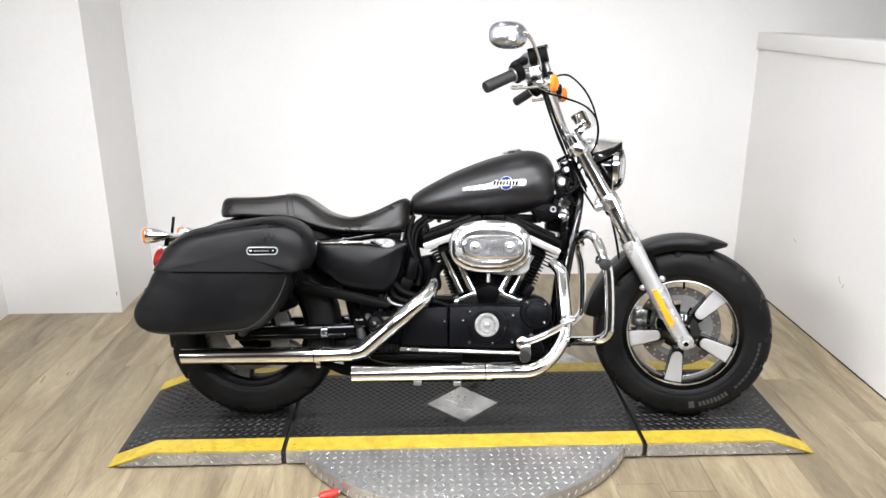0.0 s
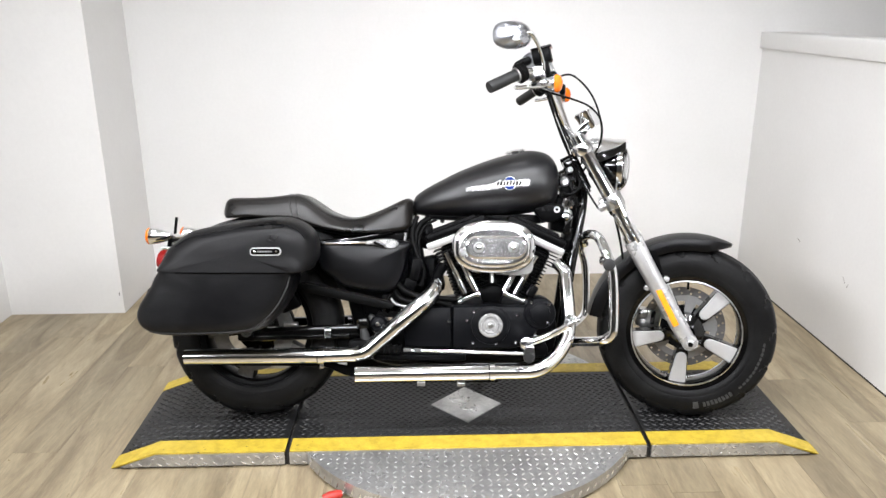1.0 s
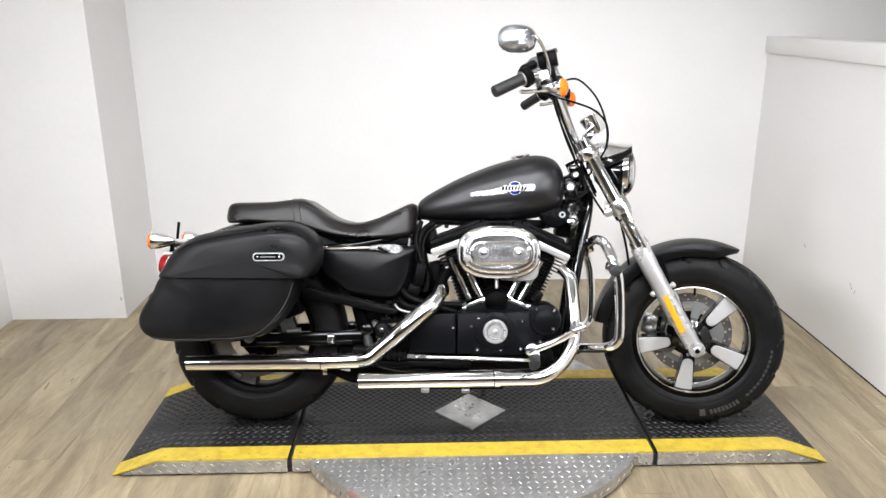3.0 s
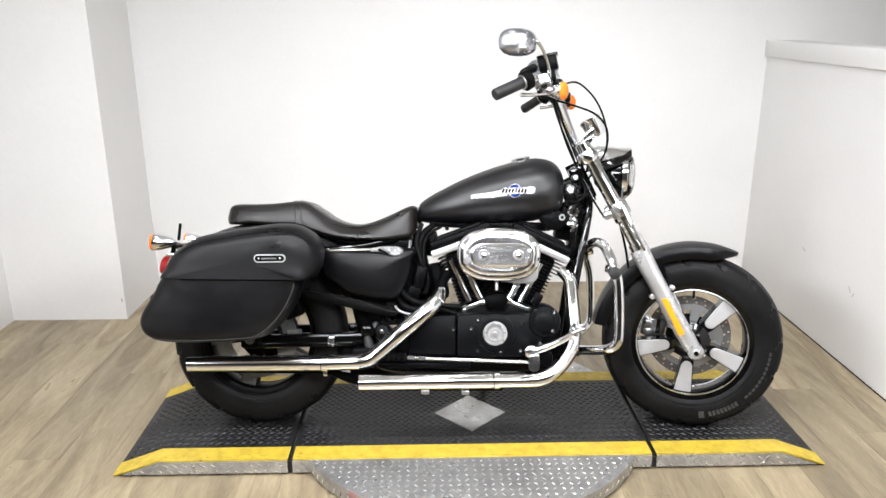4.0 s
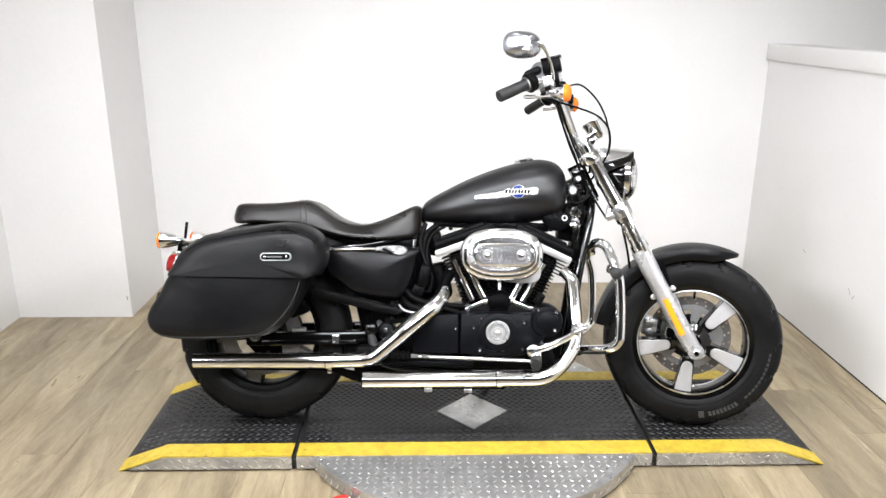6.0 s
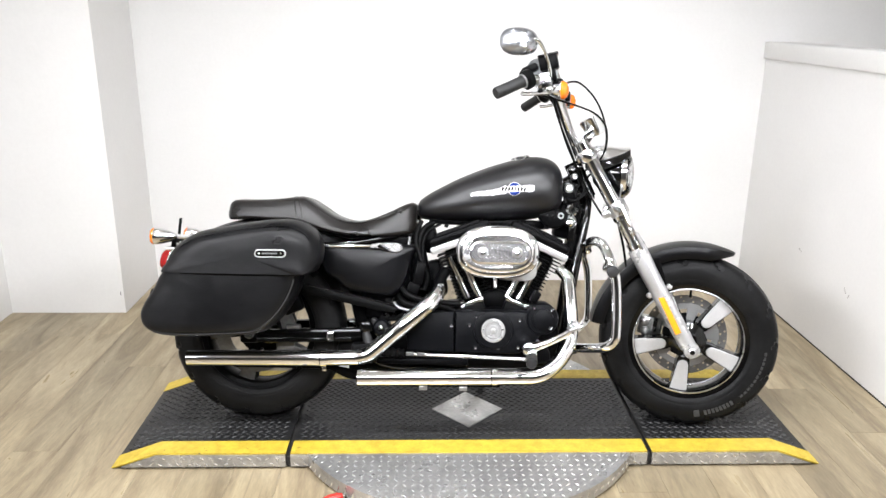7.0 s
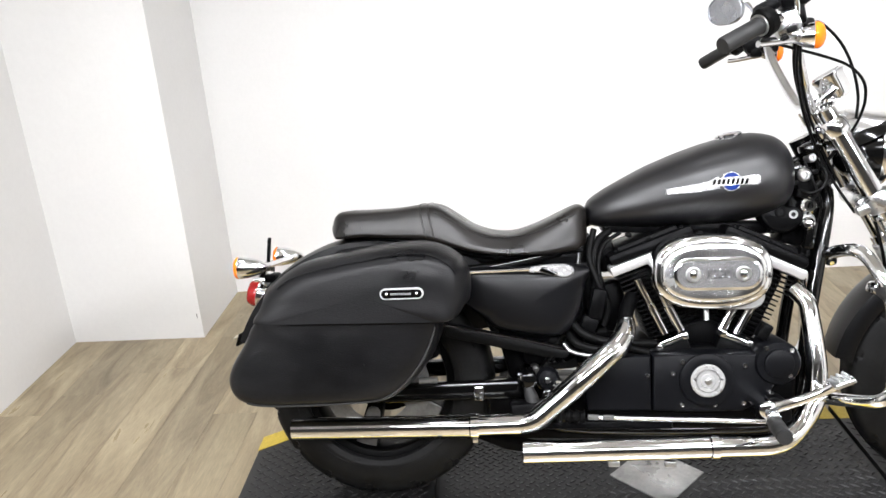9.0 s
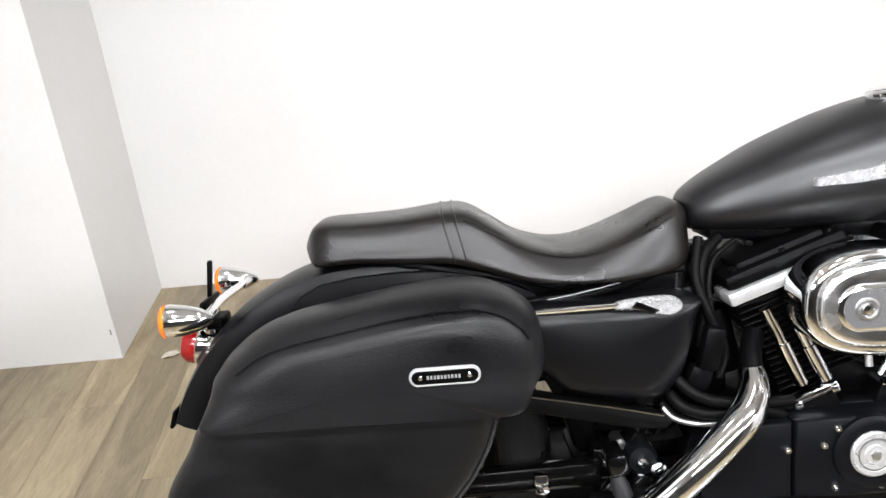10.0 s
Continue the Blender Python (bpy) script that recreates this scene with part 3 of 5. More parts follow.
# side cover
assembly(-0.002, 0.004, -0.0125)
cover = part("side_cover", pillow([(-0.484, 0.612), (-0.478, 0.53), (-0.440, 0.500), (-0.402, 0.469), (-0.30, 0.45), (-0.242, 0.455), (-0.208, 0.505), (-0.192, 0.575), (-0.190, 0.617), (-0.33, 0.618)],
             [(0.02, -0.01), (0.06, 0.0), (0.125, 0.0), (0.142, -0.004), (0.152, -0.014), (0.158, -0.035)], 5), SIDE_COVER, bike, "satin black oil tank cover")
part("trim_strip", tube([(-0.474, 0.152, 0.611), (-0.40, 0.157, 0.6135), (-0.316, 0.158, 0.6155)], 0.0042, 8, 3), CHROME, cover, "chrome trim strip")
part("emblem", pillow([(-0.3247, 0.6079), (-0.3193, 0.6211), (-0.2545, 0.6266), (-0.2275, 0.6222), (-0.2180, 0.6090), (-0.2302, 0.5958), (-0.2518, 0.5947), (-0.2950, 0.6068)], [(0.15, 0), (0.158, 0), (0.164, -0.004)], 3), BADGE, cover, "chrome emblem")
part("emblem_groove", slab([(-0.3017, 0.6123), (-0.2923, 0.6222), (-0.2572, 0.6057), (-0.2680, 0.6002)], 0.158, 0.1655, 0.001), GLOSS, cover)

# saddlebag
assembly(0.008, 0.064, -0.022)
LID = [(-0.943, 0.538), (-0.92, 0.573), (-0.894, 0.605), (-0.841, 0.639), (-0.755, 0.658), (-0.669, 0.673), (-0.60, 0.680), (-0.549, 0.676), (-0.507, 0.652), (-0.495, 0.615), (-0.500, 0.572), (-0.513, 0.538), (-0.60, 0.536), (-0.724, 0.538), (-0.85, 0.536)]
BODY = [(-0.941, 0.545), (-0.968, 0.489), (-1.004, 0.43), (-1.009, 0.395), (-0.989, 0.367), (-0.939, 0.354), (-0.817, 0.355), (-0.70, 0.362), (-0.652, 0.375), (-0.605, 0.415), (-0.567, 0.471), (-0.545, 0.536), (-0.55, 0.58), (-0.72, 0.60), (-0.88, 0.59)]
SEAM = 0.5395


def bag_shell(outline, rows, seam, side):
    """A pillow whose edge at the seam stays sharp: rounding grows with the height away from the seam."""
    base = curve2(outline, 6)
    base = [Vector((p.x, max(p.y, seam) if side > 0 else min(p.y, seam))) for p in base]
    loops = []
    for v, g in rows:
        ring = []
        for p, q in zip(base, grown(base, g)):
            k = min(1.0, abs(p.y - seam) / 0.045)
            k = k * k * (3 - 2 * k)
            ring.append(P(p.x + (q.x - p.x) * (0.35 + 0.65 * k), v, p.y + (q.y - p.y) * k))
        loops.append(ring)
    return rings(bmesh.new(), loops)


bag = part("saddlebag", bag_shell(BODY, [(0.13, 0.0), (0.14, 0.010), (0.2, 0.018), (0.25, 0.014), (0.278, 0.006), (0.289, -0.004), (0.295, -0.02), (0.298, -0.05)], SEAM + 0.012, -1), LEATHER, bike, "black leather saddlebag with a hinged lid", 60)
part("lid", bag_shell(LID, [(0.125, 0.004), (0.14, 0.018), (0.2, 0.028), (0.25, 0.025), (0.288, 0.012), (0.302, -0.004), (0.309, -0.022), (0.312, -0.05)], SEAM, 1), LEATHER, bag, "black leather lid", 60)


def edge_line(outline, v, lo, hi, r, grow=0.0):
    pts = grown(curve2(outline, 5), grow)
    n = len(pts)
    return tube([(p.x, v, p.y) for p in pts[int(lo * n):int(hi * n)]], r, 6, 1)


part("piping", edge_line(LID, 0.297, 0.15, 0.585, 0.0018, 0.0055), LEATHER, bag)
part("piping", edge_line(BODY, 0.284, 0.30, 0.745, 0.0022, 0.0035), PIPING, bag, "worn grey piping")
# Black strip for the dark line of shade under the lid's overhang.
part("lid_gasket", tube([(-0.925, 0.288, SEAM - 0.001), (-0.85, 0.3, SEAM - 0.001), (-0.7, 0.3035, SEAM - 0.001), (-0.56, 0.300, SEAM - 0.001), (-0.525, 0.29, SEAM - 0.001)], 0.0034, 8, 5), BLACK, bag)
part("hinge_seam", tube([(-0.9, 0.262, 0.612), (-0.8, 0.268, 0.664), (-0.65, 0.272, 0.69), (-0.56, 0.272, 0.69), (-0.5, 0.27, 0.668)], 0.0022, 6, 5), VINYL, bag)
tilt = 0.012
part("badge_frame", join(pillow(stadium(-0.6095, 0.603, 0.0475, 0.0125, 10, tilt), [(0.308, 0), (0.3155, 0), (0.317, -0.001)], 1)), SPOKE, bag, "bright oval maker's plate")
part("badge_field", pillow(stadium(-0.6095, 0.603, 0.0440, 0.0090, 10, tilt), [(0.309, 0), (0.3176, 0)], 1), GLOSS, bag)
for u in (-0.642, -0.577):
    part("rivet", lathe([(0.003, 0), (0.003, 0.001), (0.0, 0.002)], (u, 0.3172, 0.603 + (u + 0.6095) * tilt), (0, 1, 0), 10), CHROME, bag)
for k in range(10):
    u = -0.632 + 0.0046 * k
    part("plate_mark", brick(u, 0.3178, 0.603 + (u + 0.6095) * tilt, 0.0032, 0.001, 0.005, 0, 0.0002), MARKING, bag)
part("bracket", brick(-0.66, 0.11, 0.6, 0.3, 0.02, 0.03), BLACK, bag)

# wheels
assembly()


def tyre(centre, r, half, n=300):
    """Tyre with tread grooves that cut into the shoulder."""
    prof = [(0.655, -0.78), (0.67, -0.88), (0.70, -0.945), (0.715, -0.975), (0.735, -0.975), (0.74, -0.99), (0.80, -1.0), (0.862, -0.99), (0.868, -0.975), (0.885, -0.968), (0.915, -0.93), (0.945, -0.84), (0.972, -0.66), (0.99, -0.36), (1.0, 0.0)]
    prof = prof + [(a, -b) for a, b in prof[-2::-1]]
    loops = []
    for k in range(n):
        a = 2 * math.pi * k / n
        loop = []
        for j, (q, s) in enumerate(prof):
            depth = 0.0
            phase = (k + (7 if s > 0 else 0) + round(abs(s) * 16)) % 20
            if 0.6 < abs(s) < 0.95 and q > 0.9 and phase < 3:
                depth = 0.0055
            if abs(s) < 0.4 and abs(s) > 0.3:
                depth = 0.003
            loop.append(P(centre[0] + (r * q - depth) * math.cos(a), half * s * (1 - 0.3 * depth / 0.005 * 0.15), centre[1] + (r * q - depth) * math.sin(a)))
        loops.append(loop)
    return rings(bmesh.new(), loops, closed=True)


def spoke(centre, angle, r0, r1, w0, w1, v0, v1):
    """A tapered cast spoke with a raised flat face."""
    c, s = math.cos(angle), math.sin(angle)

    def at(r, t, v):
        return P(centre[0] + r * c - t * s, v, centre[1] + r * s + t * c)
    loops = []
    for v, g in ((v0, 0.0), (v1 - 0.003, 0.0), (v1, -0.003)):
        loop = []
        for k in range(7):
            q = math.pi / 2 + math.pi * k / 6
            loop.append(at(r0 + w0 + (w0 + g) * math.cos(q), (w0 + g) * math.sin(q), v))
        loop += [at(r1 * 0.8, -(w0 * 0.35 + w1 * 0.65) - g, v), at(r1, -w1 - g, v), at(r1, w1 + g, v), at(r1 * 0.8, w0 * 0.35 + w1 * 0.65 + g, v)]
        loops.append(loop)
    return rings(bmesh.new(), loops)


def wheel(name, centre, r, half, turn, label, marks, edge, first, casting, face):
    hub_c = (centre[0], 0, centre[1])
    rim = [(0.205, -0.052), (0.209, -0.05), (0.206, -0.044), (0.19, -0.04), (0.182, -0.02), (0.182, 0.02), (0.19, 0.04), (0.206, 0.044), (0.209, 0.05), (0.205, 0.052),
           (0.194, 0.051), (0.180, 0.046), (0.176, 0.038), (0.174, 0.0), (0.176, -0.038), (0.180, -0.046), (0.194, -0.051)]
    root = part(name, join(lathe(rim, hub_c, (0, 1, 0), 72, closed=True),
                           lathe([(0.03, -0.06), (0.05, -0.055), (0.06, -0.03), (0.062, 0.028), (0.05, 0.036), (0.032, 0.05), (0.022, 0.052), (0.0, 0.052)], hub_c, (0, 1, 0), 40)), casting, bike, label, turn=turn)
    part("tyre", tyre(centre, r, half), RUBBER, root, "black rubber tyre with cut tread", 30, turn=turn)
    part("rim_edge", lathe([(0.181, 0.044), (0.1825, 0.0475), (0.1796, 0.0482), (0.178, 0.045)], hub_c, (0, 1, 0), 72, closed=True), edge, root, turn=turn)
    part("rim_edge", lathe([(0.181, -0.044), (0.1825, -0.0475), (0.178, -0.0485), (0.1755, -0.045)], hub_c, (0, 1, 0), 72, closed=True), edge, root, turn=turn)
    for k in range(5):
        a = radians(first + 72 * k)
        part("spoke", spoke(centre, a, 0.05, 0.181, 0.021, 0.03, -0.02, 0.028), casting, root, turn=turn)
        part("spoke_face", spoke(centre, a, 0.070, 0.179, 0.019, 0.0285, 0.027, 0.031), face, root, "machined spoke face" if face is SPOKE else "", turn=turn)
    part("valve_stem", tube([(centre[0] + 0.005, 0.02, centre[1] + 0.178), (centre[0] + 0.004, 0.02, centre[1] + 0.148)], 0.004, 8, 1), HOSE, root, turn=turn)
    for lo, hi, count, rr, h in marks:
        for k in range(count):
            a0 = radians(lo + (hi - lo) * (k + 0.12) / count)
            a1 = radians(lo + (hi - lo) * (k + 0.82) / count)
            bm = bmesh.new()
            loops = []
            for q in (a0, (a0 + a1) / 2, a1):
                loops.append([P(centre[0] + x * math.cos(q), y, centre[1] + x * math.sin(q)) for x, y in ((rr - h, half * 0.96), (rr - h, half * 1.006 + 0.001), (rr + h, half * 1.004 + 0.001), (rr + h, half * 0.96))])
            part("sidewall_mark", rings(bm, loops), TYRE_MARK, root, turn=turn)
    return root


FRONT = (0.756, 0.298)
front_wheel = wheel("front_wheel", FRONT, 0.297, 0.060, STEER, "black five-spoke cast front wheel", [(-84, -78, 1, 0.248, 0.011), (-76, -52, 8, 0.249, 0.0075), (-46, -4, 11, 0.249, 0.0035)], MACHINED, 46.5, GLOSS, SPOKE)
# Rear casting and spoke faces are darkened: the wheel's shade is in the colour.
rear_wheel = wheel("rear_wheel", REAR, 0.302, 0.070, None, "black five-spoke cast rear wheel", [], BLACK, 39, BLACK, CAST)


def drilled_disc(centre, v, bands, cells):
    """A thin disc whose cells are each pierced by a round hole."""
    bm = bmesh.new()
    for side in (-0.0025, 0.0025):
        for n, (r0, r1, hole, every) in enumerate(bands):
            for k in range(cells):
                a0, a1 = (2 * math.pi * (k + j + 0.5 * (n % 2)) / cells for j in (0, 1))
                am, rm = (a0 + a1) / 2, (r0 + r1) / 2
                edge = [(a0, r0), (am, r0), (a1, r0), (a1, rm), (a1, r1), (am, r1), (a0, r1), (a0, rm)]
                outer = [bm.verts.new(P(centre[0] + r * math.cos(a), v + side, centre[1] + r * math.sin(a))) for a, r in edge]
                if every and k % every == 0:
                    inner = []
                    for j in range(8):
                        q = radians(225 + 45 * j)
                        x, y = hole * math.sin(q - math.pi / 2 + math.pi / 2), hole * math.cos(q)
                        inner.append(bm.verts.new(P(centre[0] + (rm - hole * math.sin(radians(45 + 45 * j))) * math.cos(am) + hole * math.cos(radians(45 + 45 * j)) * math.sin(am),
                                                    v + side, centre[1] + (rm - hole * math.sin(radians(45 + 45 * j))) * math.sin(am) - hole * math.cos(radians(45 + 45 * j)) * math.cos(am))))
                    for j in range(8):
                        bm.faces.new((outer[j], outer[(j + 1) % 8], inner[(j + 1) % 8], inner[j]))
                else:
                    bm.faces.new(outer)
    return bm


part("brake_disc", drilled_disc(FRONT, -0.058, [(0.112, 0.1265, 0.0042, 2), (0.1265, 0.141, 0.0042, 2)], 48), DISC, front_wheel, "drilled steel brake disc", turn=STEER)
part("disc_carrier", lathe([(0.04, -0.061), (0.078, -0.061), (0.078, -0.056), (0.04, -0.056)], (FRONT[0], 0, FRONT[1]), (0, 1, 0), 48, closed=True), COVER, front_wheel, turn=STEER)
part("carrier_ring", lathe([(0.092, -0.0605), (0.113, -0.0605), (0.113, -0.0555), (0.092, -0.0555)], (FRONT[0], 0, FRONT[1]), (0, 1, 0), 48, closed=True), SPOKE, front_wheel, "bright disc carrier", turn=STEER)
for k in range(5):
    a = radians(3 + 72 * k)
    part("disc_arm", spoke(FRONT, a, 0.045, 0.114, 0.016, 0.022, -0.0612, -0.0550), SPOKE, front_wheel, turn=STEER)
caliper = part("front_caliper", join(brick(0.635, -0.066, 0.325, 0.085, 0.05, 0.065, -8, 0.01), lathe([(0.016, 0), (0.016, 0.006), (0.012, 0.009), (0.0, 0.009)], (0.615, -0.042, 0.34), (0, 1, 0), 16),
                     lathe([(0.016, 0), (0.016, 0.006), (0.012, 0.009), (0.0, 0.009)], (0.617, -0.042, 0.308), (0, 1, 0), 16)), STEEL, bike, "cast grey front brake caliper", turn=STEER)
part("caliper_slot", brick(0.652, -0.043, 0.33, 0.014, 0.01, 0.05, -8, 0.003), GLOSS, caliper, turn=STEER)
part("rear_pulley", lathe([(0.05, -0.06), (0.105, -0.062), (0.108, -0.08), (0.05, -0.08)], (REAR[0], 0, REAR[1]), (0, 1, 0), 40, closed=True), BLACK, rear_wheel)
# Darker steel than the front disc, for the shade inside the wheel.
part("rear_brake_disc", lathe([(0.09, 0.074), (0.137, 0.074), (0.137, 0.079), (0.09, 0.079)], (REAR[0], 0, REAR[1]), (0, 1, 0), 56, closed=True), CAST, rear_wheel, "steel rear brake disc")

# front fork, fender and headlamp
assembly(0.010, 0, -0.003)
for side in (1, -1):
    v = 0.1 * side
    upper = part("fork_tube", tube([(0.378, v, 0.962), (0.567, v, 0.612)], 0.0205, 20, 1), CHROME, bike, "chrome fork tube", turn=STEER)
    part("fork_stop", lathe([(0.027, -0.012), (0.027, 0.012), (0.022, 0.016), (0.022, -0.016)], (0.557, v, 0.632), (0.475, 0, -0.88), 20), CHROME, upper, turn=STEER)
    part("fork_cap", lathe([(0.02, 0), (0.02, 0.008), (0.012, 0.014), (0, 0.014)], (0.379, v, 0.96), (-0.475, 0, 0.88), 16), CHROME, upper, turn=STEER)
    slider = part("fork_slider", tube([(0.562, v, 0.622), (0.575, v, 0.598), (0.62, v, 0.515), (0.70, v, 0.372), (0.742, v, 0.297)], [0.031, 0.031, 0.028, 0.028, 0.026], 20, 1), SILVER, bike, "silver painted fork slider", turn=STEER)
    part("axle_clamp", join(lathe([(0.0, -0.016), (0.023, -0.016), (0.026, -0.012), (0.026, 0.014), (0.022, 0.018), (0.0, 0.018)], (0.752, v + 0.004 * side, 0.286), (0, side, 0), 28), lathe([(0.013, 0), (0.013, 0.012), (0.009, 0.014), (0.009, 0.004), (0.0, 0.004)], (0.752, v + 0.02 * side, 0.286), (0, side, 0), 16)), SILVER, slider, turn=STEER)
    part("axle_bore", lathe([(0.0075, 0), (0.0075, 0.0005), (0, 0.0006)], (0.752, v + 0.0325 * side, 0.286), (0, side, 0), 12), GLOSS, slider, turn=STEER)
    for du, dw in ((-0.03, 0.016), (0.032, -0.016)):
        part("fender_lug", brick(0.640 + du, v, 0.481 - dw, 0.018, 0.018, 0.016, -28, 0.005), SILVER, slider, turn=STEER)
    refl = [(0.643, 0.461), (0.661, 0.466), (0.72, 0.351), (0.702, 0.342)]
    part("reflector", slab([(u - 0.006, w + 0.001) for u, w in refl], 0.026 + v if side > 0 else v - 0.036, 0.036 + v if side > 0 else v - 0.026, 0.002), REFLECTOR, slider, "amber side reflector", turn=STEER)
    part("tube_cover", tube([(0.400, v, 0.92), (0.503, v, 0.733)], 0.0235, 20, 1), CHROME, upper, turn=STEER)
    part("gaiter", lathe([(0.024, 0.0), (0.029, 0.004), (0.029, 0.018), (0.025, 0.022)], (0.503, v, 0.735), (0.475, 0, -0.88), 20), CHROME, upper, turn=STEER)
part("upper_clamp", join(brick(0.385, 0, 0.925, 0.062, 0.24, 0.034, 29, 0.012), lathe([(0.03, -0.02), (0.034, -0.012), (0.034, 0.012), (0.03, 0.02)], (0.392, 0.1, 0.925), (-0.475, 0, 0.88), 20)), CHROME, bike, "polished upper fork clamp", turn=STEER)
part("lower_clamp", join(brick(0.478, 0, 0.752, 0.06, 0.22, 0.036, 29, 0.012), lathe([(0.029, -0.024), (0.032, -0.018), (0.032, 0.018), (0.029, 0.024)], (0.497, 0.1, 0.753), (-0.475, 0, 0.88), 20),
                         brick(0.466, 0.1, 0.735, 0.04, 0.032, 0.026, 29, 0.009)), MACHINED, bike, "polished lower fork clamp", turn=STEER)
assembly()
front_fender = part("front_fender", arch(FRONT, 0.336, 65, 170, 0.074, 0.046, point=17), FENDER, bike, "satin black front fender", 50, turn=STEER)
part("fender_bracket", slab([(0.615, 0.585), (0.65, 0.585), (0.675, 0.5), (0.655, 0.485), (0.63, 0.53)], 0.066, 0.075, 0.003), BLACK, front_fender, turn=STEER)
assembly(0.006, 0, 0.003)
def lamp_rows(rows):
    """Lamp profiles at the size of the larger shell."""
    return [(r * 1.08, h * 1.12) for r, h in rows]


lamp_axis = (1, 0, -0.03)
lamp = part("headlamp", lathe(lamp_rows([(0.0, -0.094), (0.03, -0.088), (0.053, -0.068), (0.067, -0.035), (0.072, -0.005), (0.073, 0.0), (0.071, 0.004), (0.066, -0.006), (0.05, -0.04), (0.02, -0.06), (0.0, -0.062)]), (0.516, 0, 0.855), lamp_axis, 40), GLOSS, bike, "gloss black headlamp shell under a chrome visor", turn=STEER)
part("reflector_bowl", lathe(lamp_rows([(0.0715, 0.003), (0.06, -0.02), (0.04, -0.04), (0.015, -0.05), (0.012, -0.02), (0.0, -0.018)]), (0.516, 0, 0.855), lamp_axis, 40), CHROME, lamp, turn=STEER)
part("bezel", lathe(lamp_rows([(0.069, 0.002), (0.0755, -0.006), (0.0765, 0.003), (0.073, 0.010), (0.069, 0.009)]), (0.516, 0, 0.855), lamp_axis, 48, closed=True), CHROME, lamp, "chrome headlamp ring", turn=STEER)
lens = part("lens", lathe(lamp_rows([(0.071, 0.007), (0.067, 0.015), (0.055, 0.025), (0.033, 0.031), (0.0, 0.034), (0.0, 0.031), (0.033, 0.028), (0.054, 0.022), (0.065, 0.013)]), (0.516, 0, 0.855), lamp_axis, 40), LENS, lamp, "clear headlamp lens", turn=STEER)
lens.visible_shadow = False


def hood(scale0, scale1, dip):
    """A shell over the headlamp, open below, from the clamp to the ring."""
    loops = []
    for i in range(15):
        s = i / 14
        u, c = 0.390 + 0.148 * s, 0.857
        top = 0.929 + 0.175 * s - 0.33 * s * s + 0.177 * s ** 3
        halfw = 0.070 + 0.018 * math.sin(math.pi / 2 * min(1, s * 1.5))
        low = radians(14 - dip + 40 * s ** 2.4)
        arc = [low + (math.pi - 2 * low) * k / 16 for k in range(17)]
        loops.append([P(u, halfw * scale0 * math.cos(a), c + (top - c) * scale0 * math.sin(a)) for a in arc]
                     + [P(u, halfw * scale1 * math.cos(a), c + (top - c) * scale1 * math.sin(a)) for a in arc[::-1]])
    return rings(bmesh.new(), loops)


part("visor", hood(1.0, 0.965, -11), SATIN_CHROME, lamp, "chrome headlamp visor", 60, turn=STEER)
part("visor_lining", hood(0.975, 0.94, 9), GLOSS, lamp, "black visor side", 60, turn=STEER)
part("lamp_bracket", brick(0.44, 0, 0.91, 0.06, 0.06, 0.04, -20, 0.008), SILVER, lamp, turn=STEER)

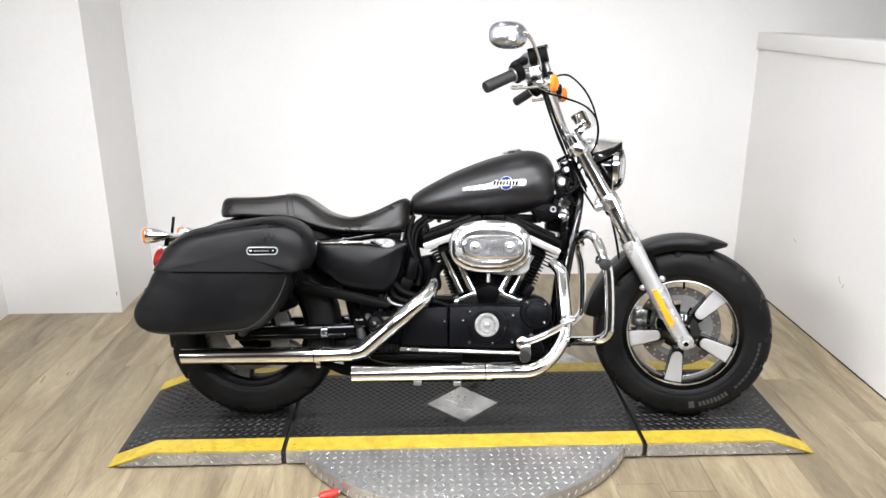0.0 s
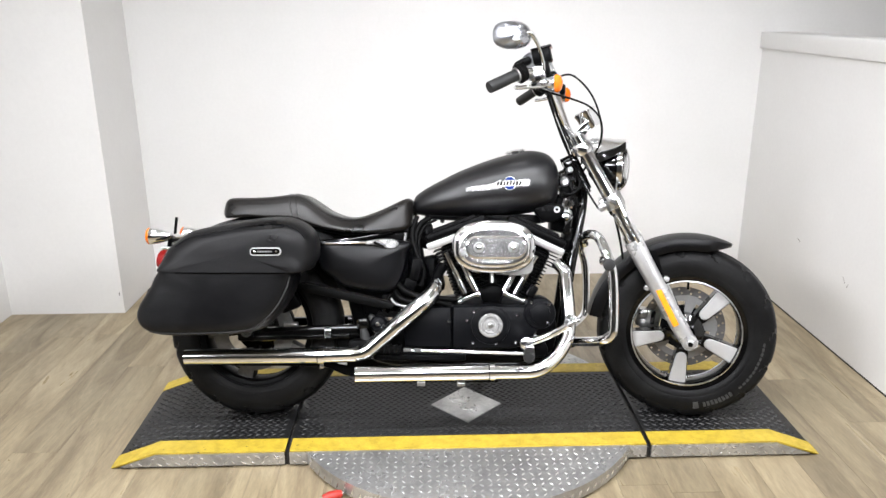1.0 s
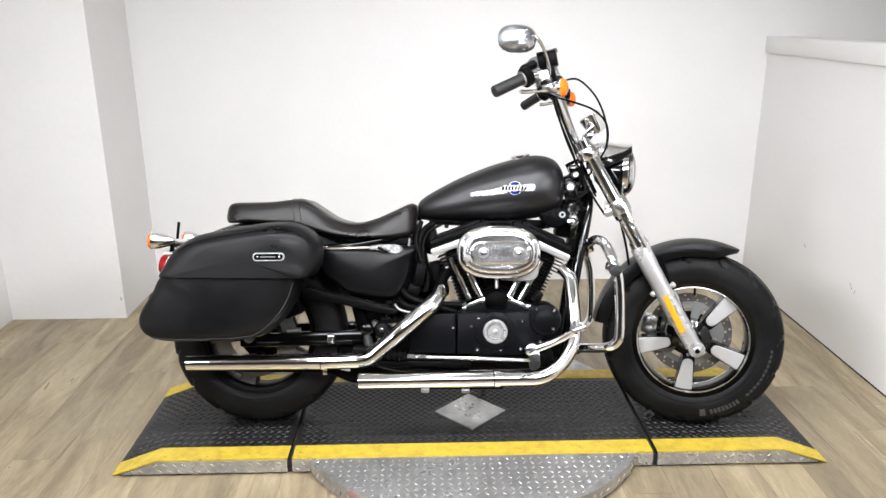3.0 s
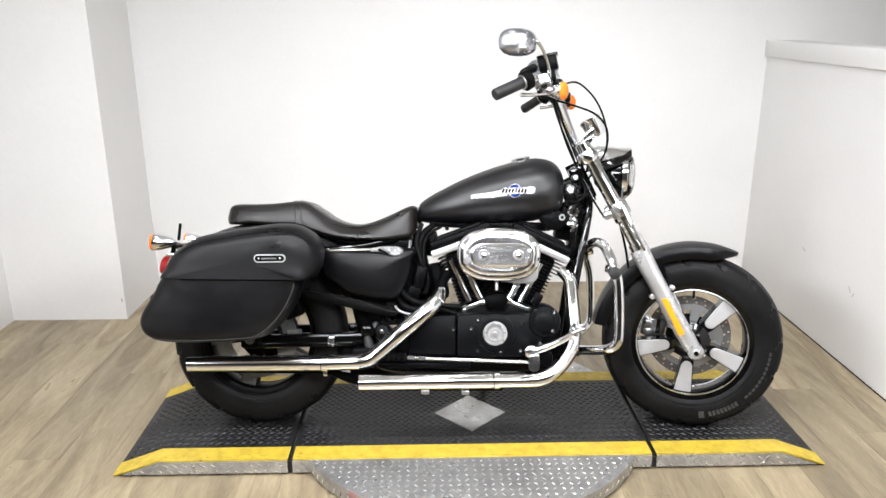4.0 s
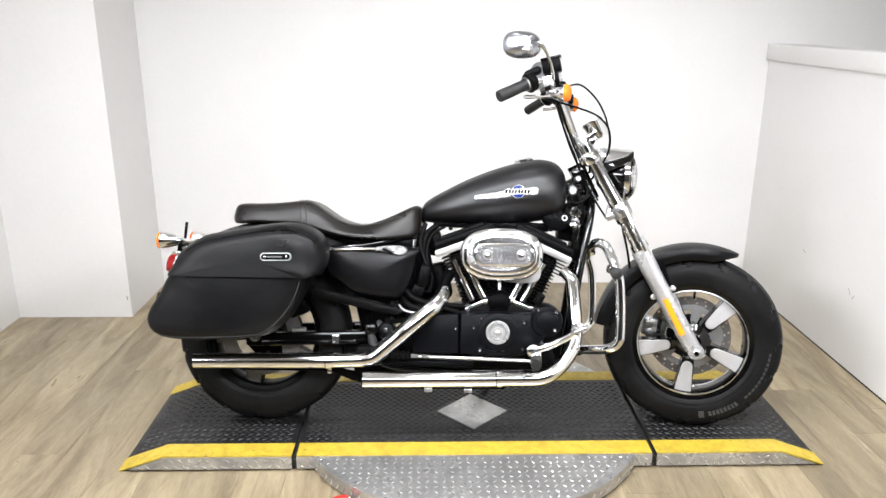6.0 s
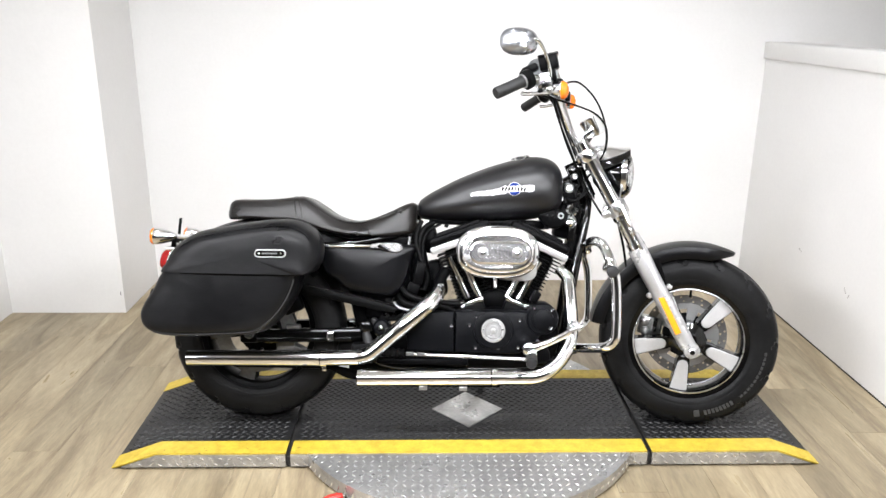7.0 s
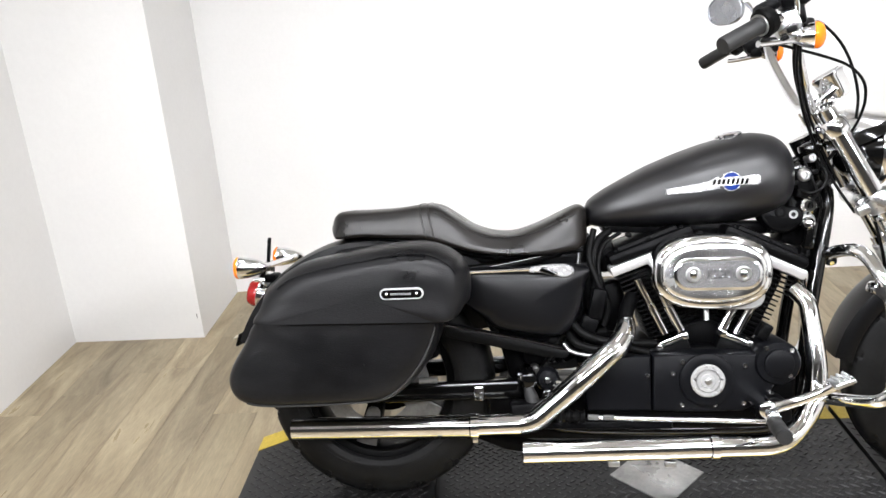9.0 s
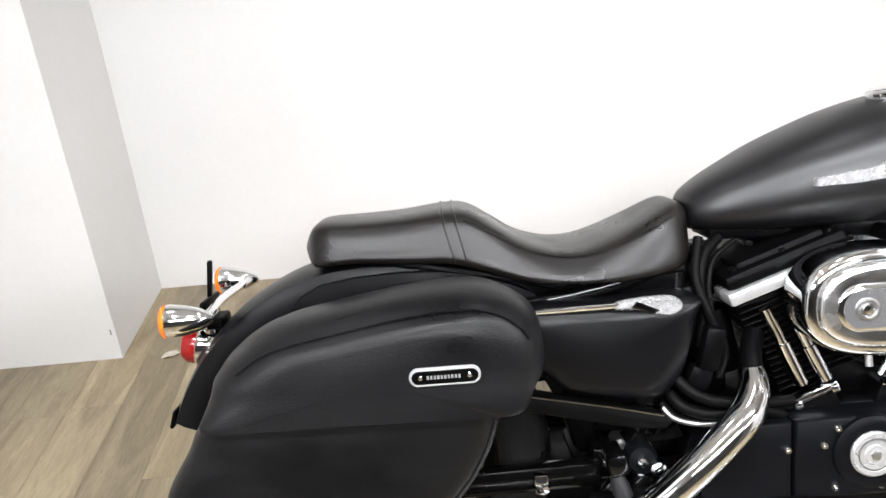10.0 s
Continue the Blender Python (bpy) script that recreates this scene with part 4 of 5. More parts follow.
# handlebar and controls
assembly()
BAR = [(0.365, 0.03, 0.955), (0.362, 0.06, 0.965), (0.346, 0.095, 0.99), (0.325, 0.15, 1.04), (0.305, 0.205, 1.095), (0.298, 0.24, 1.128), (0.285, 0.285, 1.150), (0.25, 0.32, 1.155), (0.21, 0.35, 1.145), (0.145, 0.402, 1.110)]
bar = part("handlebar", tube([(u, -v, w) for u, v, w in BAR[::-1]] + BAR, 0.0127, 14, 6), CHROME, bike, "chrome high-rise handlebar", turn=STEER)
for side in (1, -1):
    part("riser", tube([(0.385, 0.045 * side, 0.925), (0.364, 0.045 * side, 0.962)], 0.019, 16, 1), CHROME, bar, turn=STEER)
    a, b = Vector((0.137, 0.407 * side, 1.106)), Vector((0.214, 0.347 * side, 1.147))
    part("grip", tube([tuple(a), tuple(a.lerp(b, 0.04)), tuple(a.lerp(b, 0.9)), tuple(b)], [0.0165, 0.0182, 0.0176, 0.020], 20, 1), GRIP, bar, "black rubber grip", turn=STEER)
    part("throttle_sleeve", tube([tuple(b), tuple(b.lerp(a, -0.04)), tuple(b.lerp(a, -0.22))], [0.026, 0.031, 0.029], 20, 1), HOSE, bar, turn=STEER)
    part("sleeve_ring", tube([tuple(b.lerp(a, 0.06)), tuple(b.lerp(a, 0.02))], 0.0225, 20, 1), STEEL, bar, turn=STEER)
    part("switch_housing", join(brick(0.268, 0.302 * side, 1.148, 0.055, 0.05, 0.05, 20, 0.014), brick(0.278, 0.296 * side, 1.125, 0.04, 0.04, 0.03, 0, 0.01)), MACHINED if side > 0 else BLACK, bar, "switch housing", turn=STEER)
    part("switch_button", join(brick(0.275, 0.328 * side, 1.135, 0.02, 0.012, 0.012, 20, 0.003), brick(0.262, 0.328 * side, 1.118, 0.016, 0.012, 0.01, 20, 0.003)), HOSE, bar, turn=STEER)
    part("lever", tube([(0.318, 0.265 * side, 1.130), (0.295, 0.292 * side, 1.118), (0.258, 0.325 * side, 1.112), (0.225, 0.35 * side, 1.108), (0.208, 0.363 * side, 1.108)], [0.010, 0.0085, 0.0065, 0.006, 0.007], 10, 5), CHROME, bar, "polished hand lever", turn=STEER)
    part("lever_perch", brick(0.305, 0.258 * side, 1.14, 0.045, 0.045, 0.04, 0, 0.008), BLACK, bar, turn=STEER)
    signal = part("turn_signal", lathe([(0.0, -0.04), (0.014, -0.036), (0.024, -0.016), (0.0275, 0.0), (0.026, 0.003)], (0.323, 0.292 * side, 1.122), (1, 0.1 * side, 0), 24), CHROME, bike, "chrome front turn signal", turn=STEER)
    part("lens", lathe([(0.027, 0.0), (0.0275, 0.009), (0.022, 0.017), (0.010, 0.022), (0.0, 0.023)], (0.323, 0.292 * side, 1.122), (1, 0.1 * side, 0), 24), AMBER, signal, "amber signal lens", turn=STEER)
    part("stem", tube([(0.295, 0.285 * side, 1.125), (0.295, 0.255 * side, 1.135)], 0.007, 10, 1), CHROME, signal, turn=STEER)
master = part("brake_reservoir", join(brick(0.282, 0.278, 1.205, 0.058, 0.055, 0.045, 12, 0.006), brick(0.285, 0.28, 1.168, 0.042, 0.04, 0.05, 12, 0.008), brick(0.228, 0.315, 1.183, 0.055, 0.035, 0.026, 25, 0.01)), BLACK, bike, "black brake fluid reservoir", turn=STEER)
part("reservoir_lid", brick(0.28, 0.278, 1.228, 0.064, 0.06, 0.008, 12, 0.003), GLOSS, master, turn=STEER)
for side in (1, -1):
    shell = lathe([(0.0, -0.028), (0.022, -0.025), (0.040, -0.013), (0.047, 0.0), (0.046, 0.005), (0.043, 0.006), (0.042, 0.003), (0.0, 0.003)], (0, 0, 0), (-0.42 if side > 0 else -0.66, -0.9 if side > 0 else 0.74, -0.05), 36)
    for q in shell.verts:
        reach = math.hypot(q.co.x, q.co.y)
        c, h = abs(math.copysign(reach, q.co.x)), abs(q.co.z)
        k = math.hypot(c, h) / max((c ** 2.5 + h ** 2.5) ** (1 / 2.5), 1e-6)
        q.co = Vector((q.co.x * 1.27 * k, q.co.y * 1.27 * k, q.co.z * 0.88 * k))
    bmesh.ops.translate(shell, vec=P(0.198, 0.352 * side, 1.262 if side > 0 else 1.25), verts=shell.verts[:])
    mir = part("mirror", shell, MIRROR, bike, "chrome oval rear-view mirror", turn=STEER)
    part("mirror_stem", tube([(0.235, 0.352 * side, 1.268), (0.255, 0.345 * side, 1.263), (0.275, 0.325 * side, 1.228), (0.287, 0.305 * side, 1.185), (0.288, 0.295 * side, 1.15)], [0.007, 0.006, 0.005, 0.006, 0.007], 10, 5), CHROME, mir, turn=STEER)
speedo_axis = (-0.5, 0, 0.86)
SP = (0.416, 0, 1.022)
speedo = part("speedometer", lathe([(0.0, -0.04), (0.026, -0.036), (0.033, -0.026), (0.036, 0.018), (0.039, 0.022), (0.039, 0.028), (0.034, 0.031), (0.0, 0.029)], SP, speedo_axis, 32), CHROME, bike, "chrome speedometer housing", turn=STEER)
part("dial", lathe([(0.033, 0.030), (0.033, 0.0315), (0.0, 0.032)], SP, speedo_axis, 28), GLOSS, speedo, turn=STEER)
part("speedometer_bracket", join(brick(0.395, 0, 0.972, 0.03, 0.08, 0.05, -38, 0.008), brick(0.402, 0.04, 0.998, 0.018, 0.010, 0.05, -38, 0.005), brick(0.402, -0.04, 0.998, 0.018, 0.010, 0.05, -38, 0.005)), CHROME, speedo, turn=STEER)
CABLES = [
    [(0.315, 0.25, 1.135), (0.345, 0.16, 1.158), (0.375, 0.1, 1.156), (0.418, 0.07, 1.115), (0.447, 0.055, 1.06), (0.462, 0.05, 1.0), (0.462, 0.05, 0.955), (0.455, 0.05, 0.918), (0.43, 0.06, 0.885), (0.385, 0.05, 0.82)],
    [(0.235, 0.33, 1.112), (0.29, 0.25, 1.101), (0.36, 0.19, 1.083), (0.42, 0.15, 1.06), (0.455, 0.13, 1.025), (0.465, 0.11, 0.985), (0.46, 0.09, 0.945), (0.442, 0.08, 0.905), (0.40, 0.06, 0.84)],
    [(0.29, 0.285, 1.12), (0.298, 0.21, 1.08), (0.312, 0.16, 1.03), (0.335, 0.12, 0.97), (0.358, 0.09, 0.91), (0.38, 0.075, 0.82)],
    [(0.295, 0.28, 1.115), (0.306, 0.2, 1.06), (0.322, 0.15, 1.0), (0.343, 0.11, 0.94), (0.375, 0.085, 0.87), (0.415, 0.08, 0.79), (0.46, 0.085, 0.72)],
    [(0.30, 0.28, 1.11), (0.313, 0.2, 1.07), (0.333, 0.14, 1.0), (0.352, 0.1, 0.95), (0.39, 0.08, 0.86), (0.43, 0.08, 0.78)],
]
for line in CABLES:
    part("control_cable", tube(line, 0.0034, 8, 6), HOSE, bike, turn=STEER)
part("brake_line", tube([(0.505, 0.05, 0.72), (0.53, 0.055, 0.62), (0.545, 0.05, 0.53), (0.56, 0.0, 0.43), (0.60, -0.06, 0.36)], 0.004, 8, 6), HOSE, bike, turn=STEER)
part("lower_brake_tube", tube([(0.515, 0.125, 0.762), (0.55, 0.128, 0.69), (0.588, 0.125, 0.618)], 0.0075, 8, 4), CHROME, bike, turn=STEER)

# frame
assembly(0.004, 0, -0.003)
frame_part = part("frame", join(
    tube([(0.345, 0, 0.90), (0.402, 0, 0.78)], 0.03, 16, 1),
    tube([(0.36, 0, 0.85), (0.2, 0, 0.78), (-0.1, 0, 0.735), (-0.24, 0, 0.69)], 0.018, 12, 4),
    *[tube([(0.395, 0.03 * s, 0.77), (0.385, 0.055 * s, 0.70), (0.345, 0.075 * s, 0.50), (0.315, 0.085 * s, 0.30), (0.27, 0.09 * s, 0.215), (0.15, 0.09 * s, 0.195), (-0.25, 0.09 * s, 0.2), (-0.36, 0.09 * s, 0.26)], 0.0165, 12, 5) for s in (1, -1)],
    *[tube([(-0.18, 0.06 * s, 0.67), (-0.3, 0.095 * s, 0.63), (-0.5, 0.1 * s, 0.60), (-0.7, 0.1 * s, 0.61)], 0.014, 10, 4) for s in (1, -1)],
    *[tube([(-0.2, 0.07 * s, 0.66), (-0.225, 0.085 * s, 0.5), (-0.3, 0.09 * s, 0.33), (-0.36, 0.09 * s, 0.24)], 0.016, 10, 4) for s in (1, -1)],
    brick(0.36, 0, 0.80, 0.07, 0.07, 0.10, 27, 0.01)), GLOSS, bike, "gloss black tubular steel frame")
part("lower_cradle", join(brick(-0.08, 0, 0.185, 0.66, 0.16, 0.05, 0, 0.015), brick(-0.3, -0.06, 0.24, 0.24, 0.1, 0.12, 0, 0.02)), BLACK, frame_part)
# Added black blocks keep the pale wall from showing behind the neck.
part("ignition_coil", join(brick(0.335, 0, 0.70, 0.085, 0.09, 0.13, -12, 0.014), brick(0.352, 0, 0.61, 0.05, 0.10, 0.09, -10, 0.012)), BLACK, frame_part, "black block added to fill the gap behind the frame")
part("neck_cover", brick(0.333, 0.05, 0.79, 0.045, 0.05, 0.07, 10, 0.01), BLACK, frame_part)
part("ignition_block", join(brick(0.345, 0.06, 0.872, 0.045, 0.05, 0.03, 25, 0.01), lathe([(0.008, 0), (0.008, 0.008), (0, 0.009)], (0.335, 0.084, 0.866), (0, 1, 0), 12), lathe([(0.008, 0), (0.008, 0.008), (0, 0.009)], (0.356, 0.084, 0.877), (0, 1, 0), 12)), GLOSS, frame_part, "gloss black ignition block")
for k, (u, w) in enumerate(((0.352, 0.815), (0.362, 0.785), (0.318, 0.765), (0.35, 0.75), (0.37, 0.735), (0.31, 0.79))):
    part("wiring_plug", brick(u, 0.065, w, 0.018, 0.02, 0.012, 40 * k, 0.003), HOSE, frame_part)
for line in ([(0.33, 0.07, 0.84), (0.345, 0.085, 0.79), (0.365, 0.08, 0.74), (0.36, 0.07, 0.69)], [(0.36, 0.06, 0.85), (0.375, 0.085, 0.80), (0.345, 0.085, 0.75), (0.33, 0.08, 0.70)], [(0.31, 0.06, 0.78), (0.34, 0.09, 0.765), (0.38, 0.08, 0.79), (0.4, 0.06, 0.83)]):
    part("wiring", tube(line, 0.0035, 6, 5), HOSE, frame_part)
for u, w, r, mt in ((0.327, 0.808, 0.016, STEEL), (0.343, 0.848, 0.011, STEEL), (0.338, 0.735, 0.02, CHROME), (0.335, 0.70, 0.017, STEEL), (0.30, 0.715, 0.014, STEEL), (0.27, 0.722, 0.018, BLACK)):
    part("frame_bolt", lathe([(r, -0.02), (r, 0.006), (r * 0.7, 0.011), (r * 0.4, 0.011), (r * 0.35, 0.004), (0, 0.004)], (u, 0.075, w), (0, 1, 0), 16), mt, frame_part)
part("coil_cover", slab([(0.225, 0.72), (0.26, 0.735), (0.315, 0.73), (0.325, 0.70), (0.29, 0.672), (0.25, 0.68)], 0.02, 0.085, 0.006, 3), BLACK, frame_part)
part("horn_bracket", brick(0.338, 0.08, 0.665, 0.026, 0.03, 0.07, -10, 0.008), GLOSS, frame_part)
part("horn_cap", lathe([(0.014, -0.02), (0.016, 0.0), (0.015, 0.008), (0.009, 0.014), (0, 0.015)], (0.33, 0.092, 0.692), (-0.3, 0.95, 0.1), 20), CHROME, frame_part, "chrome cap below the neck")

# engine
assembly(0.003, 0, -0.012)
CRANK = (0.085, 0.33)
engine = part("crankcase", join(
    slab([(-0.19, 0.25), (-0.2, 0.37), (-0.13, 0.4), (-0.03, 0.42), (0.02, 0.41), (0.085, 0.415), (0.16, 0.41), (0.22, 0.40), (0.29, 0.38), (0.29, 0.26), (0.22, 0.215), (-0.1, 0.215)], -0.14, 0.12, 0.01, 3),
    brick(0.085, -0.02, 0.43, 0.18, 0.2, 0.1, 0, 0.02)), BLACK, bike, "black V-twin crankcase")
MAIN = [(-0.046, 0.272), (-0.046, 0.404), (0.0, 0.407), (0.09, 0.409), (0.2, 0.407), (0.225, 0.396), (0.23, 0.33), (0.212, 0.30), (0.16, 0.271), (0.06, 0.268)]
part("gear_cover", slab(MAIN, 0.10, 0.172, 0.006), COVER, engine, "black gearcase cover")
part("sprocket_cover", slab([(-0.20, 0.272), (-0.207, 0.33), (-0.197, 0.372), (-0.14, 0.402), (-0.05, 0.404), (-0.05, 0.272)], 0.10, 0.172, 0.006), COVER, engine, "black sprocket cover")
part("derby_boss", lathe([(0.064, 0.0), (0.062, 0.010), (0.054, 0.014), (0.042, 0.014), (0.0, 0.012)], (0.077, 0.168, 0.347), (0, 1, 0), 48), COVER, engine)
part("timer_medallion", lathe([(0.039, 0.012), (0.039, 0.019), (0.036, 0.022), (0.029, 0.022), (0.0275, 0.0205), (0.018, 0.0205), (0.016, 0.0225), (0.0, 0.0235)], (0.077, 0.166, 0.347), (0, 1, 0), 48), SILVER, engine, "bright round engine medallion")
for du, dw in ((-0.03, 0.004), (0.031, 0.004)):
    part("screw", bolt(0.077 + du, 0.186, 0.347 + dw, 0.0035, 0.003), CHROME, engine)
part("medallion_nut", lathe([(0.009, 0.0), (0.009, 0.003), (0.006, 0.004), (0.0, 0.004)], (0.077, 0.1885, 0.347), (0, 1, 0), 6), STEEL, engine)
part("medallion_groove", lathe([(0.0275, 0.0), (0.0275, 0.0012), (0.0255, 0.0012), (0.0255, 0.0)], (0.077, 0.1868, 0.347), (0, 1, 0), 40, closed=True), CAST, engine)
part("timer_cover", lathe([(0.052, -0.08), (0.052, 0.008), (0.048, 0.014), (0.034, 0.016), (0.033, 0.024), (0.029, 0.027), (0.0, 0.027)], (0.237, 0.165, 0.386), (0, 1, 0), 40), COVER, engine, "black round cam cover")
for u, w in ((-0.059, 0.358), (0.0, 0.362), (0.022, 0.390), (0.116, 0.389), (0.163, 0.380), (0.020, 0.288), (0.095, 0.288), (0.159, 0.291), (0.222, 0.315)):
    part("cover_bolt", bolt(u, 0.172, w, 0.0066, 0.006), CHROME, engine)
for u, w in ((0.209, 0.421), (0.265, 0.416), (0.262, 0.357)):
    part("cover_bolt", bolt(u, 0.179, w, 0.0066, 0.006), CHROME, engine)


def barrel(tilt, label):
    """One finned cylinder with its head and rocker box."""
    t = radians(tilt)
    ax, ac = (math.sin(t), math.cos(t)), (math.cos(t), -math.sin(t))

    def at(s, c):
        return (CRANK[0] + ax[0] * s + ac[0] * c, CRANK[1] + ax[1] * s + ac[1] * c)

    def box(s0, s1, c0, c1, v0, v1, bevel):
        mid = at((s0 + s1) / 2, (c0 + c1) / 2)
        return brick(mid[0], (v0 + v1) / 2, mid[1], c1 - c0, v1 - v0, s1 - s0, -tilt, bevel)
    part("cylinder", join(lathe([(0.066, 0.09), (0.066, 0.30), (0.0, 0.30)], (CRANK[0], 0.0, CRANK[1]), (ax[0], 0, ax[1]), 32), box(0.13, 0.315, -0.076, 0.076, -0.085, 0.088, 0.02)), BLACK, engine, label)
    s = 0.135
    while s < 0.315:
        g = 0.083 if s < 0.26 else 0.1
        part("fin", box(s, s + 0.0042, -g, g, -0.095, 0.098, 0.0018), BLACK, engine)
        edge = box(s + 0.0008, s + 0.0034, -g - 0.0006, g + 0.0006, -0.09, 0.0, 0.0005)
        if s < 0.262:
            part("fin_edge", edge, COVER, engine)
        else:
            edge.free()
        s += 0.0118
    part("cylinder_head", box(0.313, 0.337, -0.113, 0.109, -0.10, 0.119, 0.006), SILVER, engine, "silver cylinder head")
    part("rocker_box", join(box(0.336, 0.366, -0.108, 0.104, -0.09, 0.116, 0.012), box(0.356, 0.377, -0.080, 0.076, -0.08, 0.102, 0.010)), BLACK, engine, "black rocker box")
    for c in (-0.085, 0.0, 0.082):
        q = at(0.3665, c)
        part("rocker_bolt", lathe([(0.007, -0.006), (0.007, 0.004), (0.0, 0.005)], (q[0], 0.098, q[1]), (ax[0], 0, ax[1]), 10), BLACK, engine)


barrel(-20, "black finned rear cylinder")
barrel(25, "black finned front cylinder")
assembly(0.008, -0.043, -0.017)
for top, foot in (((-0.075, 0.150, 0.585), (-0.012, 0.150, 0.45)), ((-0.03, 0.155, 0.57), (0.026, 0.155, 0.458)), ((0.225, 0.150, 0.575), (0.156, 0.150, 0.448)), ((0.178, 0.155, 0.57), (0.120, 0.155, 0.458))):
    a, b = Vector(top), Vector(foot)
    part("pushrod_tube", tube([tuple(a), tuple(a.lerp(b, 0.45)), tuple(a.lerp(b, 0.46)), tuple(b)], [0.0095, 0.0095, 0.0122, 0.0122], 14, 1), CHROME, engine, "chrome pushrod tube")
for cu, cw, turn in ((0.002, 0.437, 23), (0.152, 0.437, -22)):
    part("tappet_guide", join(brick(cu, 0.148, cw, 0.082, 0.05, 0.014, turn, 0.004), brick(cu - 0.03, 0.165, cw - 0.016 * (1 if turn > 0 else -1) , 0.014, 0.03, 0.014, turn, 0.003), brick(cu + 0.03, 0.165, cw + 0.01 * (1 if turn > 0 else -1), 0.014, 0.03, 0.014, turn, 0.003)), CHROME, engine, "chrome tappet guide")
    part("tappet_block", brick(cu, 0.135, cw - 0.03, 0.095, 0.06, 0.05, turn, 0.008), BLACK, engine)
assembly(0.003, 0, -0.012)
part("cam_end", brick(0.215, 0.14, 0.455, 0.025, 0.04, 0.04, -30, 0.006), BLACK, engine)

# air cleaner
assembly(0.003, -0.004, -0.013)
AIR = (0.0865, 0.603)
air = part("air_cleaner", pillow(oval(*AIR, 0.134, 0.087, 2.5, 64), [(0.12, -0.012), (0.13, 0), (0.185, 0.0), (0.196, -0.0015), (0.203, -0.006), (0.206, -0.014), (0.205, -0.018)], 1), CHROME, bike, "chrome oval air cleaner cover", 50)
part("raised_panel", pillow(oval(AIR[0], AIR[1] + 0.001, 0.117, 0.069, 2.6, 64), [(0.2, 0), (0.211, 0), (0.217, -0.004), (0.2195, -0.012), (0.2185, -0.017)], 1), SATIN_CHROME, air, "", 50)
part("insert_rim", pillow(stadium(AIR[0] + 0.006, AIR[1] - 0.001, 0.098, 0.037, 16), [(0.21, 0), (0.222, 0), (0.224, -0.003)], 1), CHROME, air)
part("insert", pillow(stadium(AIR[0] + 0.006, AIR[1] - 0.001, 0.091, 0.0305, 16), [(0.212, 0), (0.2248, 0)], 1), INSERT, air, "polished name insert")
for du in (-0.055, 0.055):
    part("screw_cup", lathe([(0.0175, 0.0), (0.0175, 0.004), (0.014, 0.0045), (0.011, 0.001), (0.0, 0.001)], (AIR[0] + 0.006 + du, 0.2245, AIR[1] - 0.001), (0, 1, 0), 24), STEEL, air)
    part("screw", lathe([(0.008, 0.0), (0.008, 0.004), (0.0, 0.006)], (AIR[0] + 0.006 + du, 0.225, AIR[1] - 0.001), (0, 1, 0), 16), CHROME, air)
text = bpy.data.curves.new("number", "FONT")
text.body, text.size, text.extrude, text.align_x, text.align_y = "1200", 0.031, 0.0012, "CENTER", "CENTER"
number_temp = new("number_temp", text)
number_mesh = number_temp.to_mesh().copy()
bm = bmesh.new()
bm.from_mesh(number_mesh)
bpy.data.objects.remove(number_temp)
bm.transform(Matrix.Translation(P(AIR[0] + 0.006, 0.2255, AIR[1] - 0.001)) @ Matrix.Rotation(radians(90), 4, "X") @ Matrix.Diagonal((0.92, 1, 1, 1)))
part("number", bm, CHROME, air, "raised displacement number")
part("backing_plate", pillow([(0.07, 0.525), (0.165, 0.508), (0.208, 0.516), (0.218, 0.55), (0.2, 0.62), (0.05, 0.64)], [(0.09, -0.006), (0.126, 0), (0.145, 0), (0.15, -0.004)], 3), SILVER, air, "dull silver backing plate")
part("carburettor_body", join(lathe([(0.035, 0.0), (0.035, 0.12)], (0.085, 0.0, 0.6), (0, 1, 0), 20), brick(0.085, 0.06, 0.53, 0.08, 0.08, 0.09, 0, 0.01)), BLACK, engine)
part("intake_bolt", tube([(0.082, 0.15, 0.515), (0.082, 0.155, 0.485)], 0.006, 10, 1), STEEL, air)

# exhaust
assembly(0.005, 0.028, -0.014)
V1, V2 = 0.185, 0.195
up = part("upper_muffler", tube([(-0.912, V1, 0.246), (-0.911, V1, 0.246), (-0.47, V1, 0.253)], [0.023, 0.0262, 0.0262], 28, 1), CHROME, bike, "chrome upper muffler")
part("muffler_bore", lathe([(0.021, 0.0), (0.021, 0.001), (0.0, 0.0012)], (-0.9125, V1, 0.246), (-1, 0, 0), 24), GLOSS, up)
part("clamp_gap", tube([(-0.4815, V1, 0.253), (-0.4785, V1, 0.253)], 0.0268, 28, 1), GLOSS, up)
part("clamp", join(tube([(-0.478, V1, 0.253), (-0.46, V1, 0.253)], 0.0292, 28, 1), brick(-0.469, V1 - 0.004, 0.221, 0.014, 0.016, 0.02, 0, 0.003)), CHROME, up)
part("heat_shield", tube([(-0.468, V1, 0.2535), (-0.40, V1, 0.256), (-0.355, V1, 0.2585), (-0.325, V1, 0.268), (-0.295, V1, 0.292), (-0.22, V1, 0.358), (-0.152, V1 - 0.016, 0.416), (-0.121, V1 - 0.038, 0.443), (-0.107, V1 - 0.062, 0.466), (-0.103, V1 - 0.085, 0.484)],
                        [0.0245, 0.0245, 0.0255, 0.027, 0.0275, 0.0275, 0.0275, 0.0265, 0.024, 0.021], 26, 5), CHROME, up, "chrome exhaust heat shield")
part("header_pipe", tube([(-0.107, V1 - 0.066, 0.47), (-0.10, V1 - 0.095, 0.505), (-0.083, 0.06, 0.535)], 0.018, 16, 4), BLACK, up, "dark header pipe above the shield")
